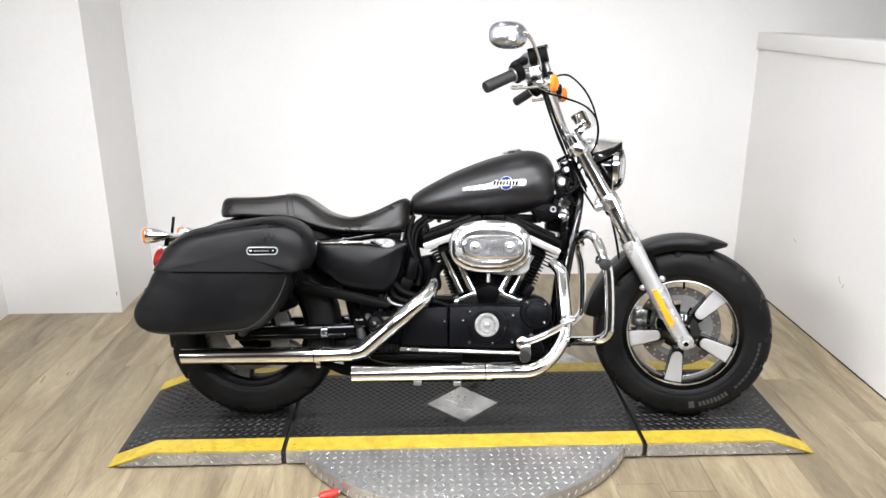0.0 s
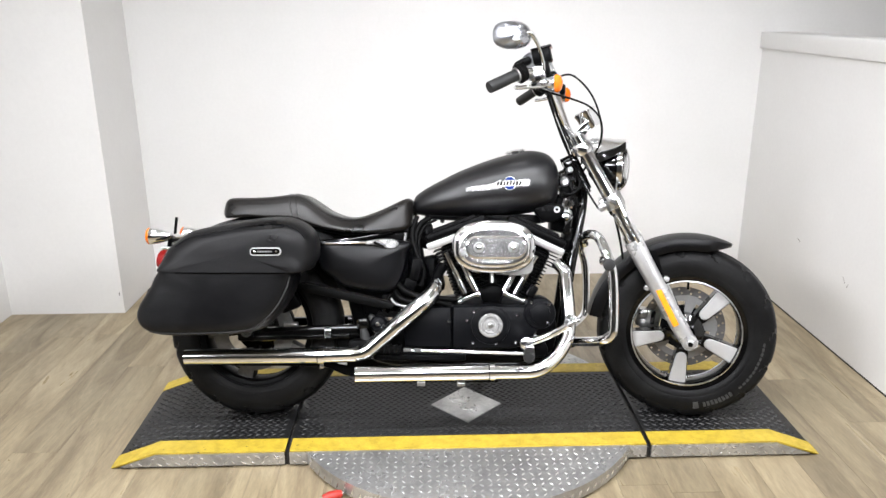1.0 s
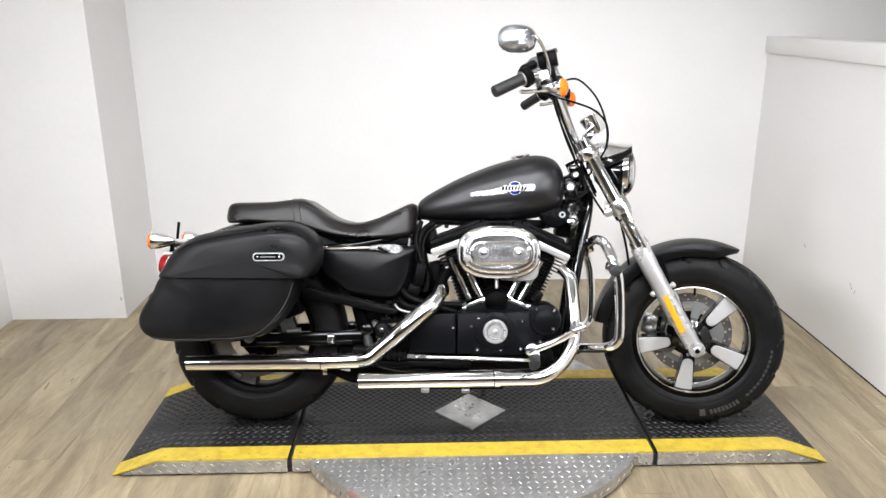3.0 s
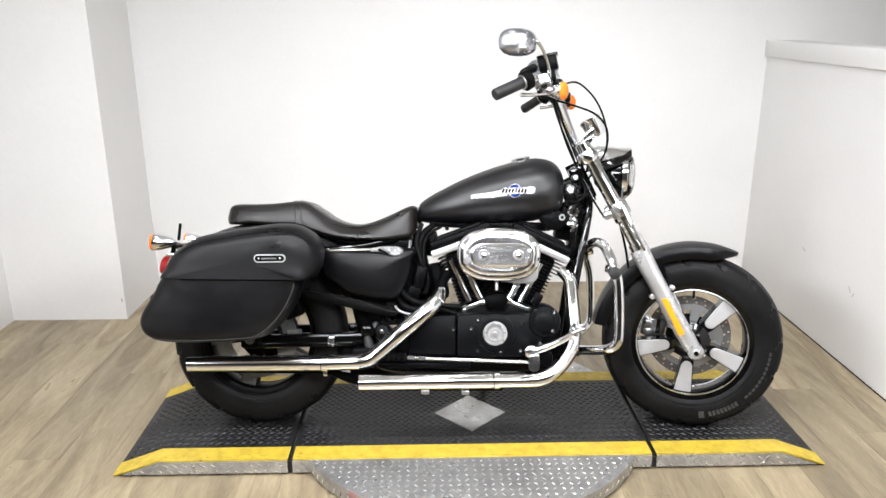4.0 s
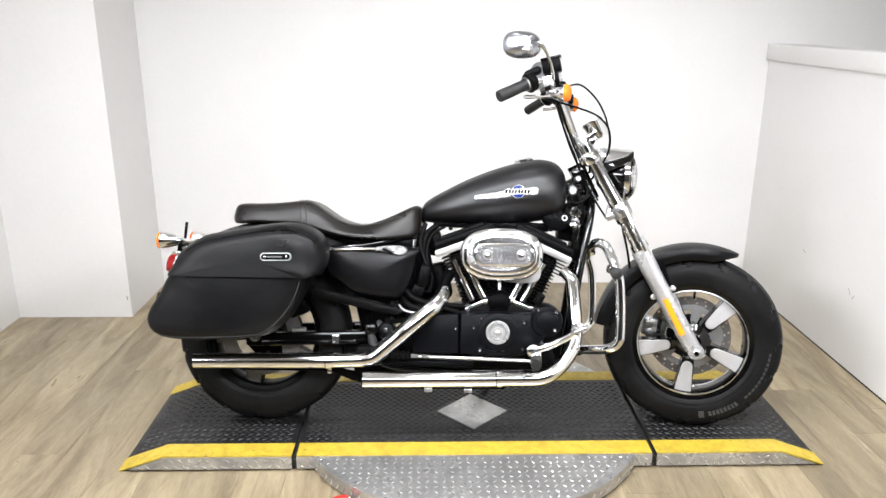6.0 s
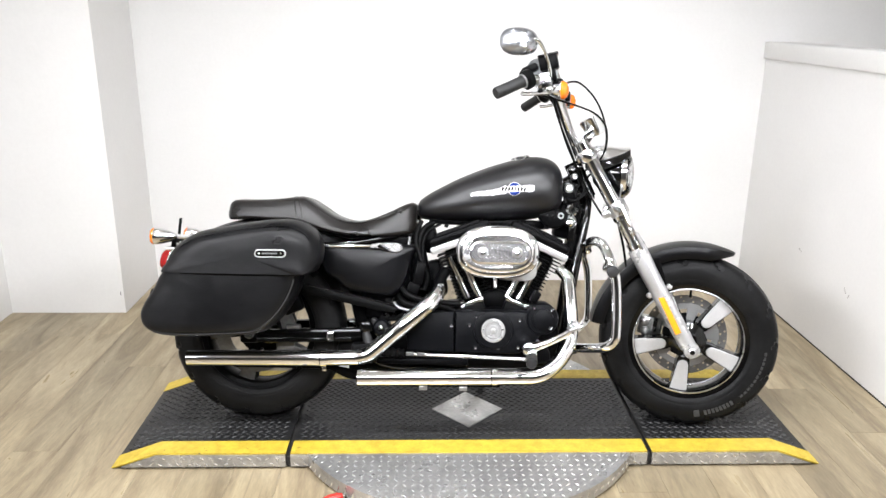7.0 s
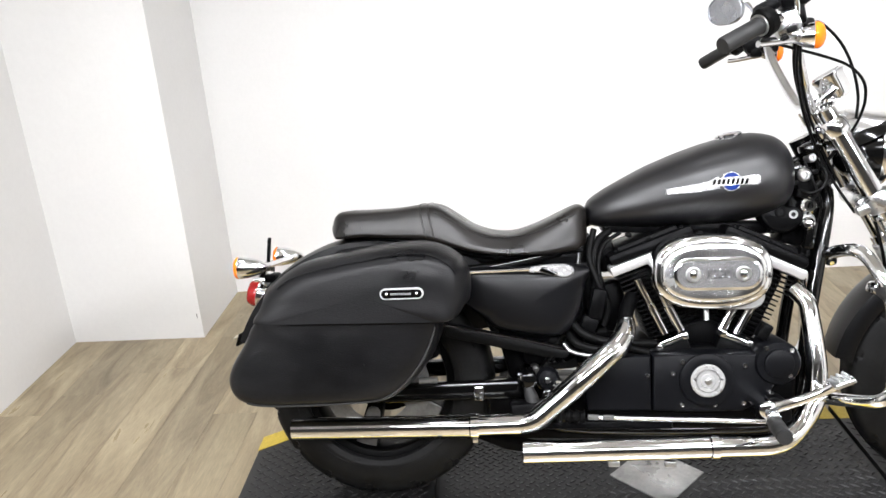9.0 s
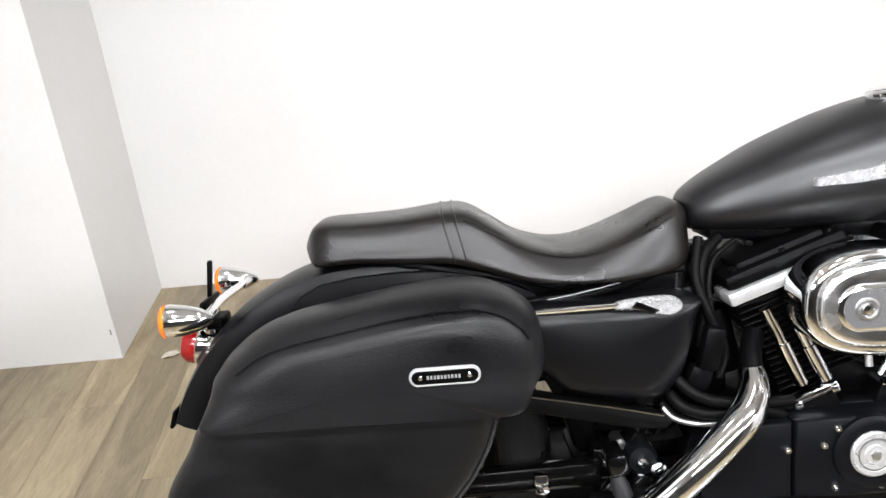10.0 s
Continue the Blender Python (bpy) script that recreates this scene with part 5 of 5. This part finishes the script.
down = part("lower_muffler", tube([(-0.358, V2 + 0.014, 0.197), (-0.357, V2 + 0.014, 0.197), (0.083, V2 - 0.004, 0.2045)], [0.022, 0.0258, 0.0258], 28, 1), CHROME, bike, "chrome lower muffler")
part("muffler_bore", lathe([(0.021, 0.0), (0.021, 0.001), (0.0, 0.0012)], (-0.3585, V2 + 0.014, 0.197), (-1, 0, 0), 24), GLOSS, down)
part("clamp_gap", tube([(0.0675, V2 - 0.004, 0.2044), (0.0715, V2 - 0.004, 0.2045)], 0.0264, 28, 1), GLOSS, down)
part("clamp", tube([(0.072, V2 - 0.004, 0.2045), (0.088, V2 - 0.004, 0.205)], 0.0285, 28, 1), CHROME, down)
part("heat_shield", tube([(0.083, V2 - 0.004, 0.2045), (0.16, V2 - 0.008, 0.2055), (0.209, V2 - 0.012, 0.2075), (0.25, V2 - 0.02, 0.222), (0.291, V2 - 0.045, 0.253), (0.318, V2 - 0.06, 0.293), (0.330, V2 - 0.075, 0.331), (0.332, V2 - 0.08, 0.376), (0.330, V2 - 0.092, 0.430), (0.327, V2 - 0.105, 0.479), (0.322, V2 - 0.118, 0.519), (0.30, 0.055, 0.548)],
                        [0.0245, 0.0245, 0.0245, 0.0245, 0.0245, 0.0245, 0.0245, 0.0235, 0.0225, 0.0215, 0.021, 0.021], 26, 5), CHROME, down, "chrome exhaust heat shield")
for u in (-0.148, -0.02):
    part("clip", brick(u, V2, 0.166, 0.026, 0.016, 0.014, 0, 0.003), STEEL, down)
part("hanger", join(slab([(-0.52, 0.235), (-0.37, 0.2), (-0.2, 0.178), (0.1, 0.178), (0.1, 0.162), (-0.24, 0.158), (-0.4, 0.182)], V2 - 0.06, V2 - 0.045, 0.003), brick(-0.62, V1 - 0.03, 0.22, 0.3, 0.02, 0.012, 0, 0.003)), BLACK, down)

# engine guard and highway peg
assembly()
GUARD = [(0.4, 0.055, 0.595), (0.395, 0.08, 0.617), (0.404, 0.156, 0.631), (0.425, 0.186, 0.62), (0.441, 0.224, 0.577), (0.452, 0.236, 0.542), (0.461, 0.24, 0.506), (0.465, 0.24, 0.433), (0.465, 0.24, 0.349), (0.46, 0.236, 0.316), (0.442, 0.224, 0.297), (0.414, 0.18, 0.284), (0.344, 0.075, 0.267)]
guard = part("engine_guard", tube(GUARD, 0.0155, 18, 6), CHROME, bike, "chrome engine guard bar")
part("far_loop", tube([(u, -v * 1.22, w) for u, v, w in GUARD], 0.0155, 14, 6), CHROME, guard)
part("peg_clamp", brick(0.447, 0.2, 0.545, 0.042, 0.045, 0.03, -20, 0.01), CHROME, guard)
part("highway_peg", join(tube([(0.447, 0.2, 0.545), (0.44, 0.27, 0.542), (0.433, 0.325, 0.541)], [0.012, 0.017, 0.0185], 20, 2), lathe([(0.0185, 0), (0.018, 0.006), (0.013, 0.009), (0.0, 0.009)], (0.433, 0.324, 0.541), (-0.1, 1, 0), 20)), GRIP, guard, "grey-black rubber highway peg")
part("guard_mount", brick(0.345, 0.08, 0.268, 0.05, 0.03, 0.04, 0, 0.008), GLOSS, guard)

# foot controls
brake = part("brake_pedal", join(tube([(0.187, 0.258, 0.288), (0.215, 0.266, 0.299), (0.255, 0.28, 0.317), (0.295, 0.298, 0.341), (0.314, 0.308, 0.357)], [0.014, 0.012, 0.011, 0.0105, 0.012], 14, 4), lathe([(0.02, -0.09), (0.02, 0.012), (0.014, 0.016), (0, 0.016)], (0.19, 0.256, 0.29), (0, 1, 0), 20)), CHROME, bike, "chrome forward brake pedal")
part("pedal_pad", brick(0.324, 0.312, 0.366, 0.045, 0.055, 0.012, 22, 0.004), MACHINED, brake)
for k in range(12):
    part("pad_stud", brick(0.312 + 0.011 * (k % 3) , 0.294 + 0.012 * (k // 3), 0.3705 + 0.0045 * (k % 3), 0.006, 0.006, 0.006, 22, 0.0015), MACHINED, brake)
part("peg_joint", join(brick(0.2, 0.262, 0.27, 0.03, 0.03, 0.032, 10, 0.007), bolt(0.206, 0.278, 0.276, 0.007, 0.005)), CHROME, brake)
part("foot_peg", join(tube([(0.197, 0.275, 0.268), (0.195, 0.295, 0.268), (0.188, 0.375, 0.265)], [0.011, 0.0165, 0.017], 18, 1), lathe([(0.017, 0), (0.015, 0.005), (0, 0.006)], (0.188, 0.374, 0.265), (-0.1, 1, -0.04), 18)), GRIP, brake, "black rubber foot peg")
assembly(0.0, 0.025, -0.017)
part("control_bracket", slab([(0.18, 0.275), (0.2, 0.315), (0.25, 0.31), (0.265, 0.26), (0.22, 0.25)], 0.11, 0.175, 0.006, 2), BLACK, brake)
part("brake_rod", tube([(-0.2, 0.19, 0.276), (0.195, 0.2, 0.268)], 0.006, 10, 1), CHROME, brake, "chrome brake linkage rod")
part("rod_nut", join(tube([(-0.2, 0.19, 0.276), (-0.175, 0.191, 0.2757)], 0.0068, 6, 1), tube([(-0.165, 0.191, 0.2755), (-0.14, 0.1915, 0.275)], 0.0066, 6, 1)), CAST, brake)
part("master_boot", tube([(-0.27 + 0.009 * k, 0.187, 0.2795 - 0.0004 * k) for k in range(8)], [0.013 + 0.006 * (k % 2) - 0.0004 * k for k in range(8)], 16, 1), HOSE, brake)
part("master_cylinder", join(brick(-0.32, 0.15, 0.285, 0.12, 0.05, 0.04, 2, 0.01), brick(-0.15, 0.14, 0.245, 0.3, 0.03, 0.02, 0, 0.005)), BLACK, bike, "black rear brake master cylinder")
assembly(0, 0, -0.012)
passenger = part("passenger_peg", join(tube([(-0.336, 0.175, 0.333), (-0.331, 0.177, 0.315), (-0.317, 0.18, 0.268)], [0.011, 0.0155, 0.0165], 16, 1), lathe([(0.0165, 0), (0.014, 0.006), (0, 0.007)], (-0.317, 0.18, 0.269), (0.28, 0.06, -1), 16)), GRIP, bike, "folded black passenger foot peg")
part("peg_mount", join(brick(-0.333, 0.15, 0.35, 0.035, 0.07, 0.04, 15, 0.01), brick(-0.29, 0.13, 0.3, 0.035, 0.06, 0.05, -20, 0.012)), GLOSS, passenger, "gloss black peg mount")
for u, w, r in ((-0.346, 0.352, 0.009), (-0.29, 0.345, 0.009), (-0.264, 0.333, 0.013)):
    part("mount_bolt", lathe([(r, -0.03), (r, 0.006), (r * 0.6, 0.01), (0, 0.01)], (u, 0.16, w), (0, 1, 0), 14), CHROME, passenger)
part("spring_housing", lathe([(0.028, -0.08), (0.028, 0.0), (0.022, 0.008), (0.012, 0.009), (0.0, 0.012)], (-0.288, 0.148, 0.345), (0, 1, 0.1), 24), COVER, passenger)

# swingarm, shocks and rear detail
swing = part("swingarm", join(*[brick(-0.53, 0.125 * s, 0.312, 0.36, 0.034, 0.046, 2, 0.010) for s in (1, -1)], brick(-0.34, 0, 0.33, 0.05, 0.26, 0.06, 0, 0.012)), GLOSS, bike, "gloss black swingarm")
part("axle_plate", join(brick(-0.71, 0.115, 0.306, 0.11, 0.022, 0.05, 0, 0.008), lathe([(0.017, 0), (0.017, 0.012), (0.009, 0.012), (0.009, 0.02), (0, 0.02)], (-0.712, 0.125, 0.306), (0, 1, 0), 16)), BLACK, swing)
# Added block that hides the pale gap in front of the rear wheel.
part("rear_caliper", join(brick(-0.602, 0.1, 0.43, 0.07, 0.045, 0.1, 24, 0.012), bolt(-0.585, 0.123, 0.45, 0.007, 0.005), bolt(-0.61, 0.123, 0.405, 0.007, 0.005)), BLACK, swing, "black bolted block added to cover the gap at the rear wheel")
part("axle_nut", lathe([(0.017, 0.0), (0.018, 0.01), (0.0135, 0.012), (0.012, 0.004), (0.009, 0.004), (0.009, 0.018), (0.0, 0.019)], (-0.728, 0.138, 0.316), (0, 1, 0), 18), CAST, swing, "dull axle nut and washer")
part("axle_adjuster", tube([(-0.605, 0.128, 0.338), (-0.56, 0.128, 0.34)], 0.009, 12, 1), STEEL, swing, "bright axle adjuster")
part("swing_clamp", join(brick(-0.456, 0.14, 0.312, 0.026, 0.03, 0.038, 0, 0.007), bolt(-0.45, 0.156, 0.308, 0.007, 0.006)), CHROME, swing)
for u in (-0.42, -0.405):
    part("swing_bolt", bolt(u, 0.122, 0.326, 0.004, 0.004), STEEL, swing)
for s in (1, -1):
    top, foot = Vector((-0.545, 0.125 * s, 0.59)), Vector((-0.68, 0.125 * s, 0.335))
    shock = part("rear_shock", tube([tuple(foot), tuple(foot.lerp(top, 0.45)), tuple(foot.lerp(top, 0.46)), tuple(top)], [0.013, 0.013, 0.028, 0.028], 16, 1), BLACK, bike, "black coil-over rear shock")
    coil = []
    for k in range(73):
        q = foot.lerp(top, 0.08 + 0.5 * k / 72)
        a = 2 * math.pi * k / 12
        coil.append((q.x + 0.026 * math.cos(a) * 0.88, q.y + 0.026 * math.sin(a), q.z - 0.026 * math.cos(a) * 0.47))
    part("coil_spring", tube(coil, 0.0048, 8, 1), CHROME if s > 0 else BLACK, shock, "chrome coil spring")
part("belt_guard", slab([(-0.53, 0.482), (-0.535, 0.452), (-0.46, 0.436), (-0.3, 0.4), (-0.245, 0.395), (-0.232, 0.413), (-0.33, 0.438)], 0.11, 0.148, 0.003), HOSE, bike, "black lower frame cover")
# Added blocks standing for the dark, shaded gap above the exhaust.
part("lower_tray", join(brick(-0.31, 0.03, 0.262, 0.26, 0.13, 0.10, 0, 0.02), brick(-0.36, 0.0, 0.30, 0.06, 0.14, 0.06, 14, 0.02), brick(-0.372, 0.0, 0.385, 0.05, 0.12, 0.13, 14, 0.015)), BLACK, bike, "black block filling the shaded gap between engine and swingarm")
part("cover_edge", tube([(-0.54, 0.151, 0.482), (-0.33, 0.151, 0.440), (-0.25, 0.151, 0.421)], 0.0022, 6, 1), CHROME, bike, "thin bright edge of the lower frame cover")
part("starter_motor", join(tube([(-0.24, -0.02, 0.42), (-0.1, -0.02, 0.43)], 0.04, 20, 1), brick(-0.25, 0.06, 0.42, 0.07, 0.08, 0.05, 0, 0.012)), BLACK, engine)
part("gear_casting", slab([(-0.3, 0.37), (-0.29, 0.385), (-0.28, 0.375), (-0.27, 0.388), (-0.26, 0.377), (-0.25, 0.39), (-0.24, 0.38), (-0.22, 0.395), (-0.21, 0.37), (-0.23, 0.365), (-0.29, 0.362)], 0.08, 0.125, 0.003), HOSE, engine)
for u, w, r in ((-0.318, 0.36, 0.011), (-0.275, 0.352, 0.013), (-0.342, 0.325, 0.010), (-0.30, 0.327, 0.014)):
    part("case_boss", lathe([(r, -0.03), (r, 0.008), (r * 0.6, 0.013), (0, 0.013)], (u, 0.115, w), (0, 1, 0), 16), STEEL, engine)
for line, r in (([(-0.225, 0.13, 0.478), (-0.2, 0.15, 0.455), (-0.16, 0.155, 0.44), (-0.1, 0.15, 0.432), (-0.03, 0.13, 0.425)], 0.010),
                ([(-0.235, 0.12, 0.452), (-0.215, 0.145, 0.43), (-0.17, 0.152, 0.418), (-0.1, 0.15, 0.42), (-0.05, 0.14, 0.405)], 0.010),
                ([(-0.245, 0.12, 0.43), (-0.225, 0.14, 0.41), (-0.18, 0.148, 0.404), (-0.12, 0.14, 0.41)], 0.0075)):
    part("oil_hose", tube(line, r, 12, 6), HOSE, bike, "black oil hose")
part("steel_hose", tube([(-0.247, 0.135, 0.428), (-0.23, 0.148, 0.412), (-0.19, 0.156, 0.404), (-0.14, 0.155, 0.404)], 0.0045, 12, 5), STEEL, bike, "bright metal oil line")
# Besides the boxes, blocks and a slab added to darken see-through gaps.
part("battery_side", join(brick(-0.3, 0.0, 0.52, 0.22, 0.2, 0.2, 0, 0.02), brick(-0.27, 0.0, 0.42, 0.16, 0.16, 0.12, 0, 0.02), brick(-0.35, 0.0, 0.445, 0.08, 0.12, 0.09, 14, 0.02), slab([(-0.56, 0.50), (-0.56, 0.62), (-0.42, 0.62), (-0.40, 0.50), (-0.425, 0.455), (-0.47, 0.45)], 0.0, 0.05, 0.006), brick(-0.17, 0.05, 0.55, 0.06, 0.1, 0.16, 12, 0.02), brick(-0.135, 0.0, 0.635, 0.05, 0.1, 0.09, 12, 0.015), brick(-0.115, -0.01, 0.50, 0.07, 0.09, 0.13, 12, 0.02), brick(-0.34, 0.0, 0.632, 0.32, 0.17, 0.05, 0, 0.015)), BLACK, bike, "black oil tank and battery box with added gap-filling blocks")
for line, r in (([(-0.165, 0.07, 0.70), (-0.18, 0.1, 0.64), (-0.165, 0.12, 0.58), (-0.14, 0.12, 0.52), (-0.15, 0.12, 0.47)], 0.008),
                ([(-0.125, 0.05, 0.695), (-0.155, 0.07, 0.672), (-0.17, 0.09, 0.63), (-0.168, 0.1, 0.57), (-0.175, 0.11, 0.52)], 0.010),
                ([(-0.1, 0.06, 0.69), (-0.143, 0.08, 0.662), (-0.158, 0.1, 0.61), (-0.15, 0.11, 0.55)], 0.005)):
    part("breather_hose", tube(line, r, 12, 6), HOSE, bike, "black hose beside the rear cylinder")
part("regulator", join(brick(-0.165, 0.13, 0.525, 0.035, 0.03, 0.075, -12, 0.008), brick(-0.185, 0.125, 0.475, 0.04, 0.03, 0.04, -20, 0.008)), BLACK, bike, "black plastic connector housing")
part("tank_tunnel", join(brick(0.06, 0, 0.698, 0.4, 0.1, 0.03, -2, 0.008), *[brick(-0.08 + 0.085 * k, 0.06, 0.684, 0.014, 0.03, 0.012, 12 * (k % 3 - 1), 0.004) for k in range(5)]), BLACK, tank)

# rear lights
assembly()
tail_mount = part("tail_lamp", lathe([(0.034, -0.02), (0.040, 0.0), (0.040, 0.008), (0.036, 0.012)], (-1.043, -0.015, 0.532), (-0.95, 0, 0.2), 28), CHROME, bike, "round red tail lamp in a chrome base")
part("lens", lathe([(0.037, 0.008), (0.037, 0.025), (0.031, 0.036), (0.015, 0.04), (0.0, 0.041)], (-1.043, -0.015, 0.532), (-0.95, 0, 0.2), 28), RED, tail_mount, "red tail lamp lens")
part("signal_bar", tube([(-0.985, -0.15, 0.622), (-1.0, -0.01, 0.618), (-0.985, 0.13, 0.622)], 0.008, 12, 3), CHROME, tail_mount, "chrome signal crossbar")
part("lamp_arm", brick(-1.03, -0.015, 0.575, 0.03, 0.05, 0.05, 10, 0.01), CHROME, tail_mount)
for s in (1, -1):
    sig = part("turn_signal", lathe([(0.0, -0.07), (0.008, -0.066), (0.018, -0.047), (0.025, -0.02), (0.0275, 0.0), (0.0275, 0.004)], (-1.037, 0.155 * s, 0.622), (-1, 0.05 * s, 0), 28), CHROME, bike, "chrome rear turn signal")
    part("lens", lathe([(0.027, 0.003), (0.0275, 0.009), (0.024, 0.013), (0.0, 0.015)], (-1.037, 0.155 * s, 0.622), (-1, 0.05 * s, 0), 28), AMBER, sig, "amber signal lens")
    part("stem", tube([(-0.985, 0.15 * s, 0.622), (-0.988, 0.1 * s, 0.622)], 0.008, 10, 1), CHROME, sig)
bracket = part("plate_bracket", join(brick(-1.027, -0.03, 0.65, 0.008, 0.014, 0.07, -6, 0.003), brick(-1.03, -0.02, 0.595, 0.01, 0.1, 0.05, -6, 0.004), brick(-1.02, -0.01, 0.578, 0.045, 0.06, 0.022, 0, 0.005)), BLACK, bike, "black licence plate bracket")
part("bracket_bolt", lathe([(0.007, -0.02), (0.007, 0.01), (0, 0.012)], (-1.04, 0.03, 0.577), (-1, 0, 0), 10), CHROME, bracket)

# kickstand
part("kickstand", tube([(-0.05, -0.13, 0.2), (0.03, -0.2, 0.12), (0.09, -0.285, 0.062), (0.12, -0.30, 0.068)], [0.013, 0.012, 0.012, 0.012], 12, 4), CHROME, bike, "lowered side stand")

# ---- loose things on the floor ----
handle = new("release_handle")
handle.matrix_world = pose(-0.422, -0.188, 0.016, 0, 0, 24)
tagged(handle, "small red plastic release handle lying beside the turntable", "handle")
part("grip", lathe([(0.0, -0.032), (0.011, -0.029), (0.0155, -0.01), (0.015, 0.014), (0.011, 0.029), (0.0, 0.032)], (0, 0, 0.0), (1, 0, 0), 18), RED_GRIP, handle, "red plastic grip")
part("rod", tube([(0.035, 0, 0), (-0.06, 0, 0.0), (-0.09, -0.03, -0.006)], 0.005, 10, 3), STEEL, handle)
def flake(outline, thick):
    """A thin curled scrap: an outline fanned from a raised middle."""
    bm = bmesh.new()
    for lift in (0.0, thick):
        hub = bm.verts.new((0, 0, 0.009 + lift))
        edge = [bm.verts.new((x, y, z + lift)) for x, y, z in outline]
        for k in range(len(edge)):
            bm.faces.new((hub, edge[k], edge[(k + 1) % len(edge)]))
    bm.verts.ensure_lookup_table()
    n = len(outline)
    for k in range(n):
        a, b = 1 + k, 1 + (k + 1) % n
        bm.faces.new((bm.verts[a], bm.verts[b], bm.verts[b + n + 1], bm.verts[a + n + 1]))
    return bm


chip = part("debris_scrap", flake([(-0.03, -0.006, 0.0), (-0.012, -0.016, 0.006), (0.008, -0.012, 0.0), (0.03, -0.018, 0.01), (0.022, 0.002, 0.002), (0.027, 0.014, 0.0), (0.004, 0.012, 0.007), (-0.01, 0.02, 0.0), (-0.018, 0.006, 0.004)], 0.0015), CHIP, None, "pale curled scrap of debris on the plank floor", category="debris")
chip.matrix_world = pose(-1.442, 1.318, 0.0008, 0, 0, 24)

# ---- floor planks ----
rng = random.Random(4)
PW, PL = 0.152, 1.22
bm = block(0, PW - 0.0008, 0, PL - 0.0008, -0.006, 0.0)
me = bpy.data.meshes.new("plank")
bm.to_mesh(me)
bm.free()
me.materials.append(PLANK)
far = bmesh.new()
for i in range(-35, 35):
    shift = rng.random() * PL
    for j in range(-8, 3):
        x, y = i * PW, max(j * PL + shift, -5.6)
        end = min((j + 1) * PL + shift, 1.9)
        if end - y < 0.02 or x > 3.6 or (x < -2.3 and end > -1.05 and y > -1.2):
            continue
        if -2.3 < x < 1.75 and end > -2.4:
            ob = new("plank", me)
            ob.parent = floor
            ob.location = (x, y, 0)
            ob.scale = (1, (end - y) / PL, 1)
        else:
            if x < -2.3:
                end = min(end, -1.1)
            far.faces.new([far.verts.new(q) for q in ((x, y, -0.001), (x + PW - 0.001, y, -0.001), (x + PW - 0.001, end - 0.001, -0.001), (x, end - 0.001, -0.001))])
part("plank_field", far, PLANK, floor, kind="stuff")
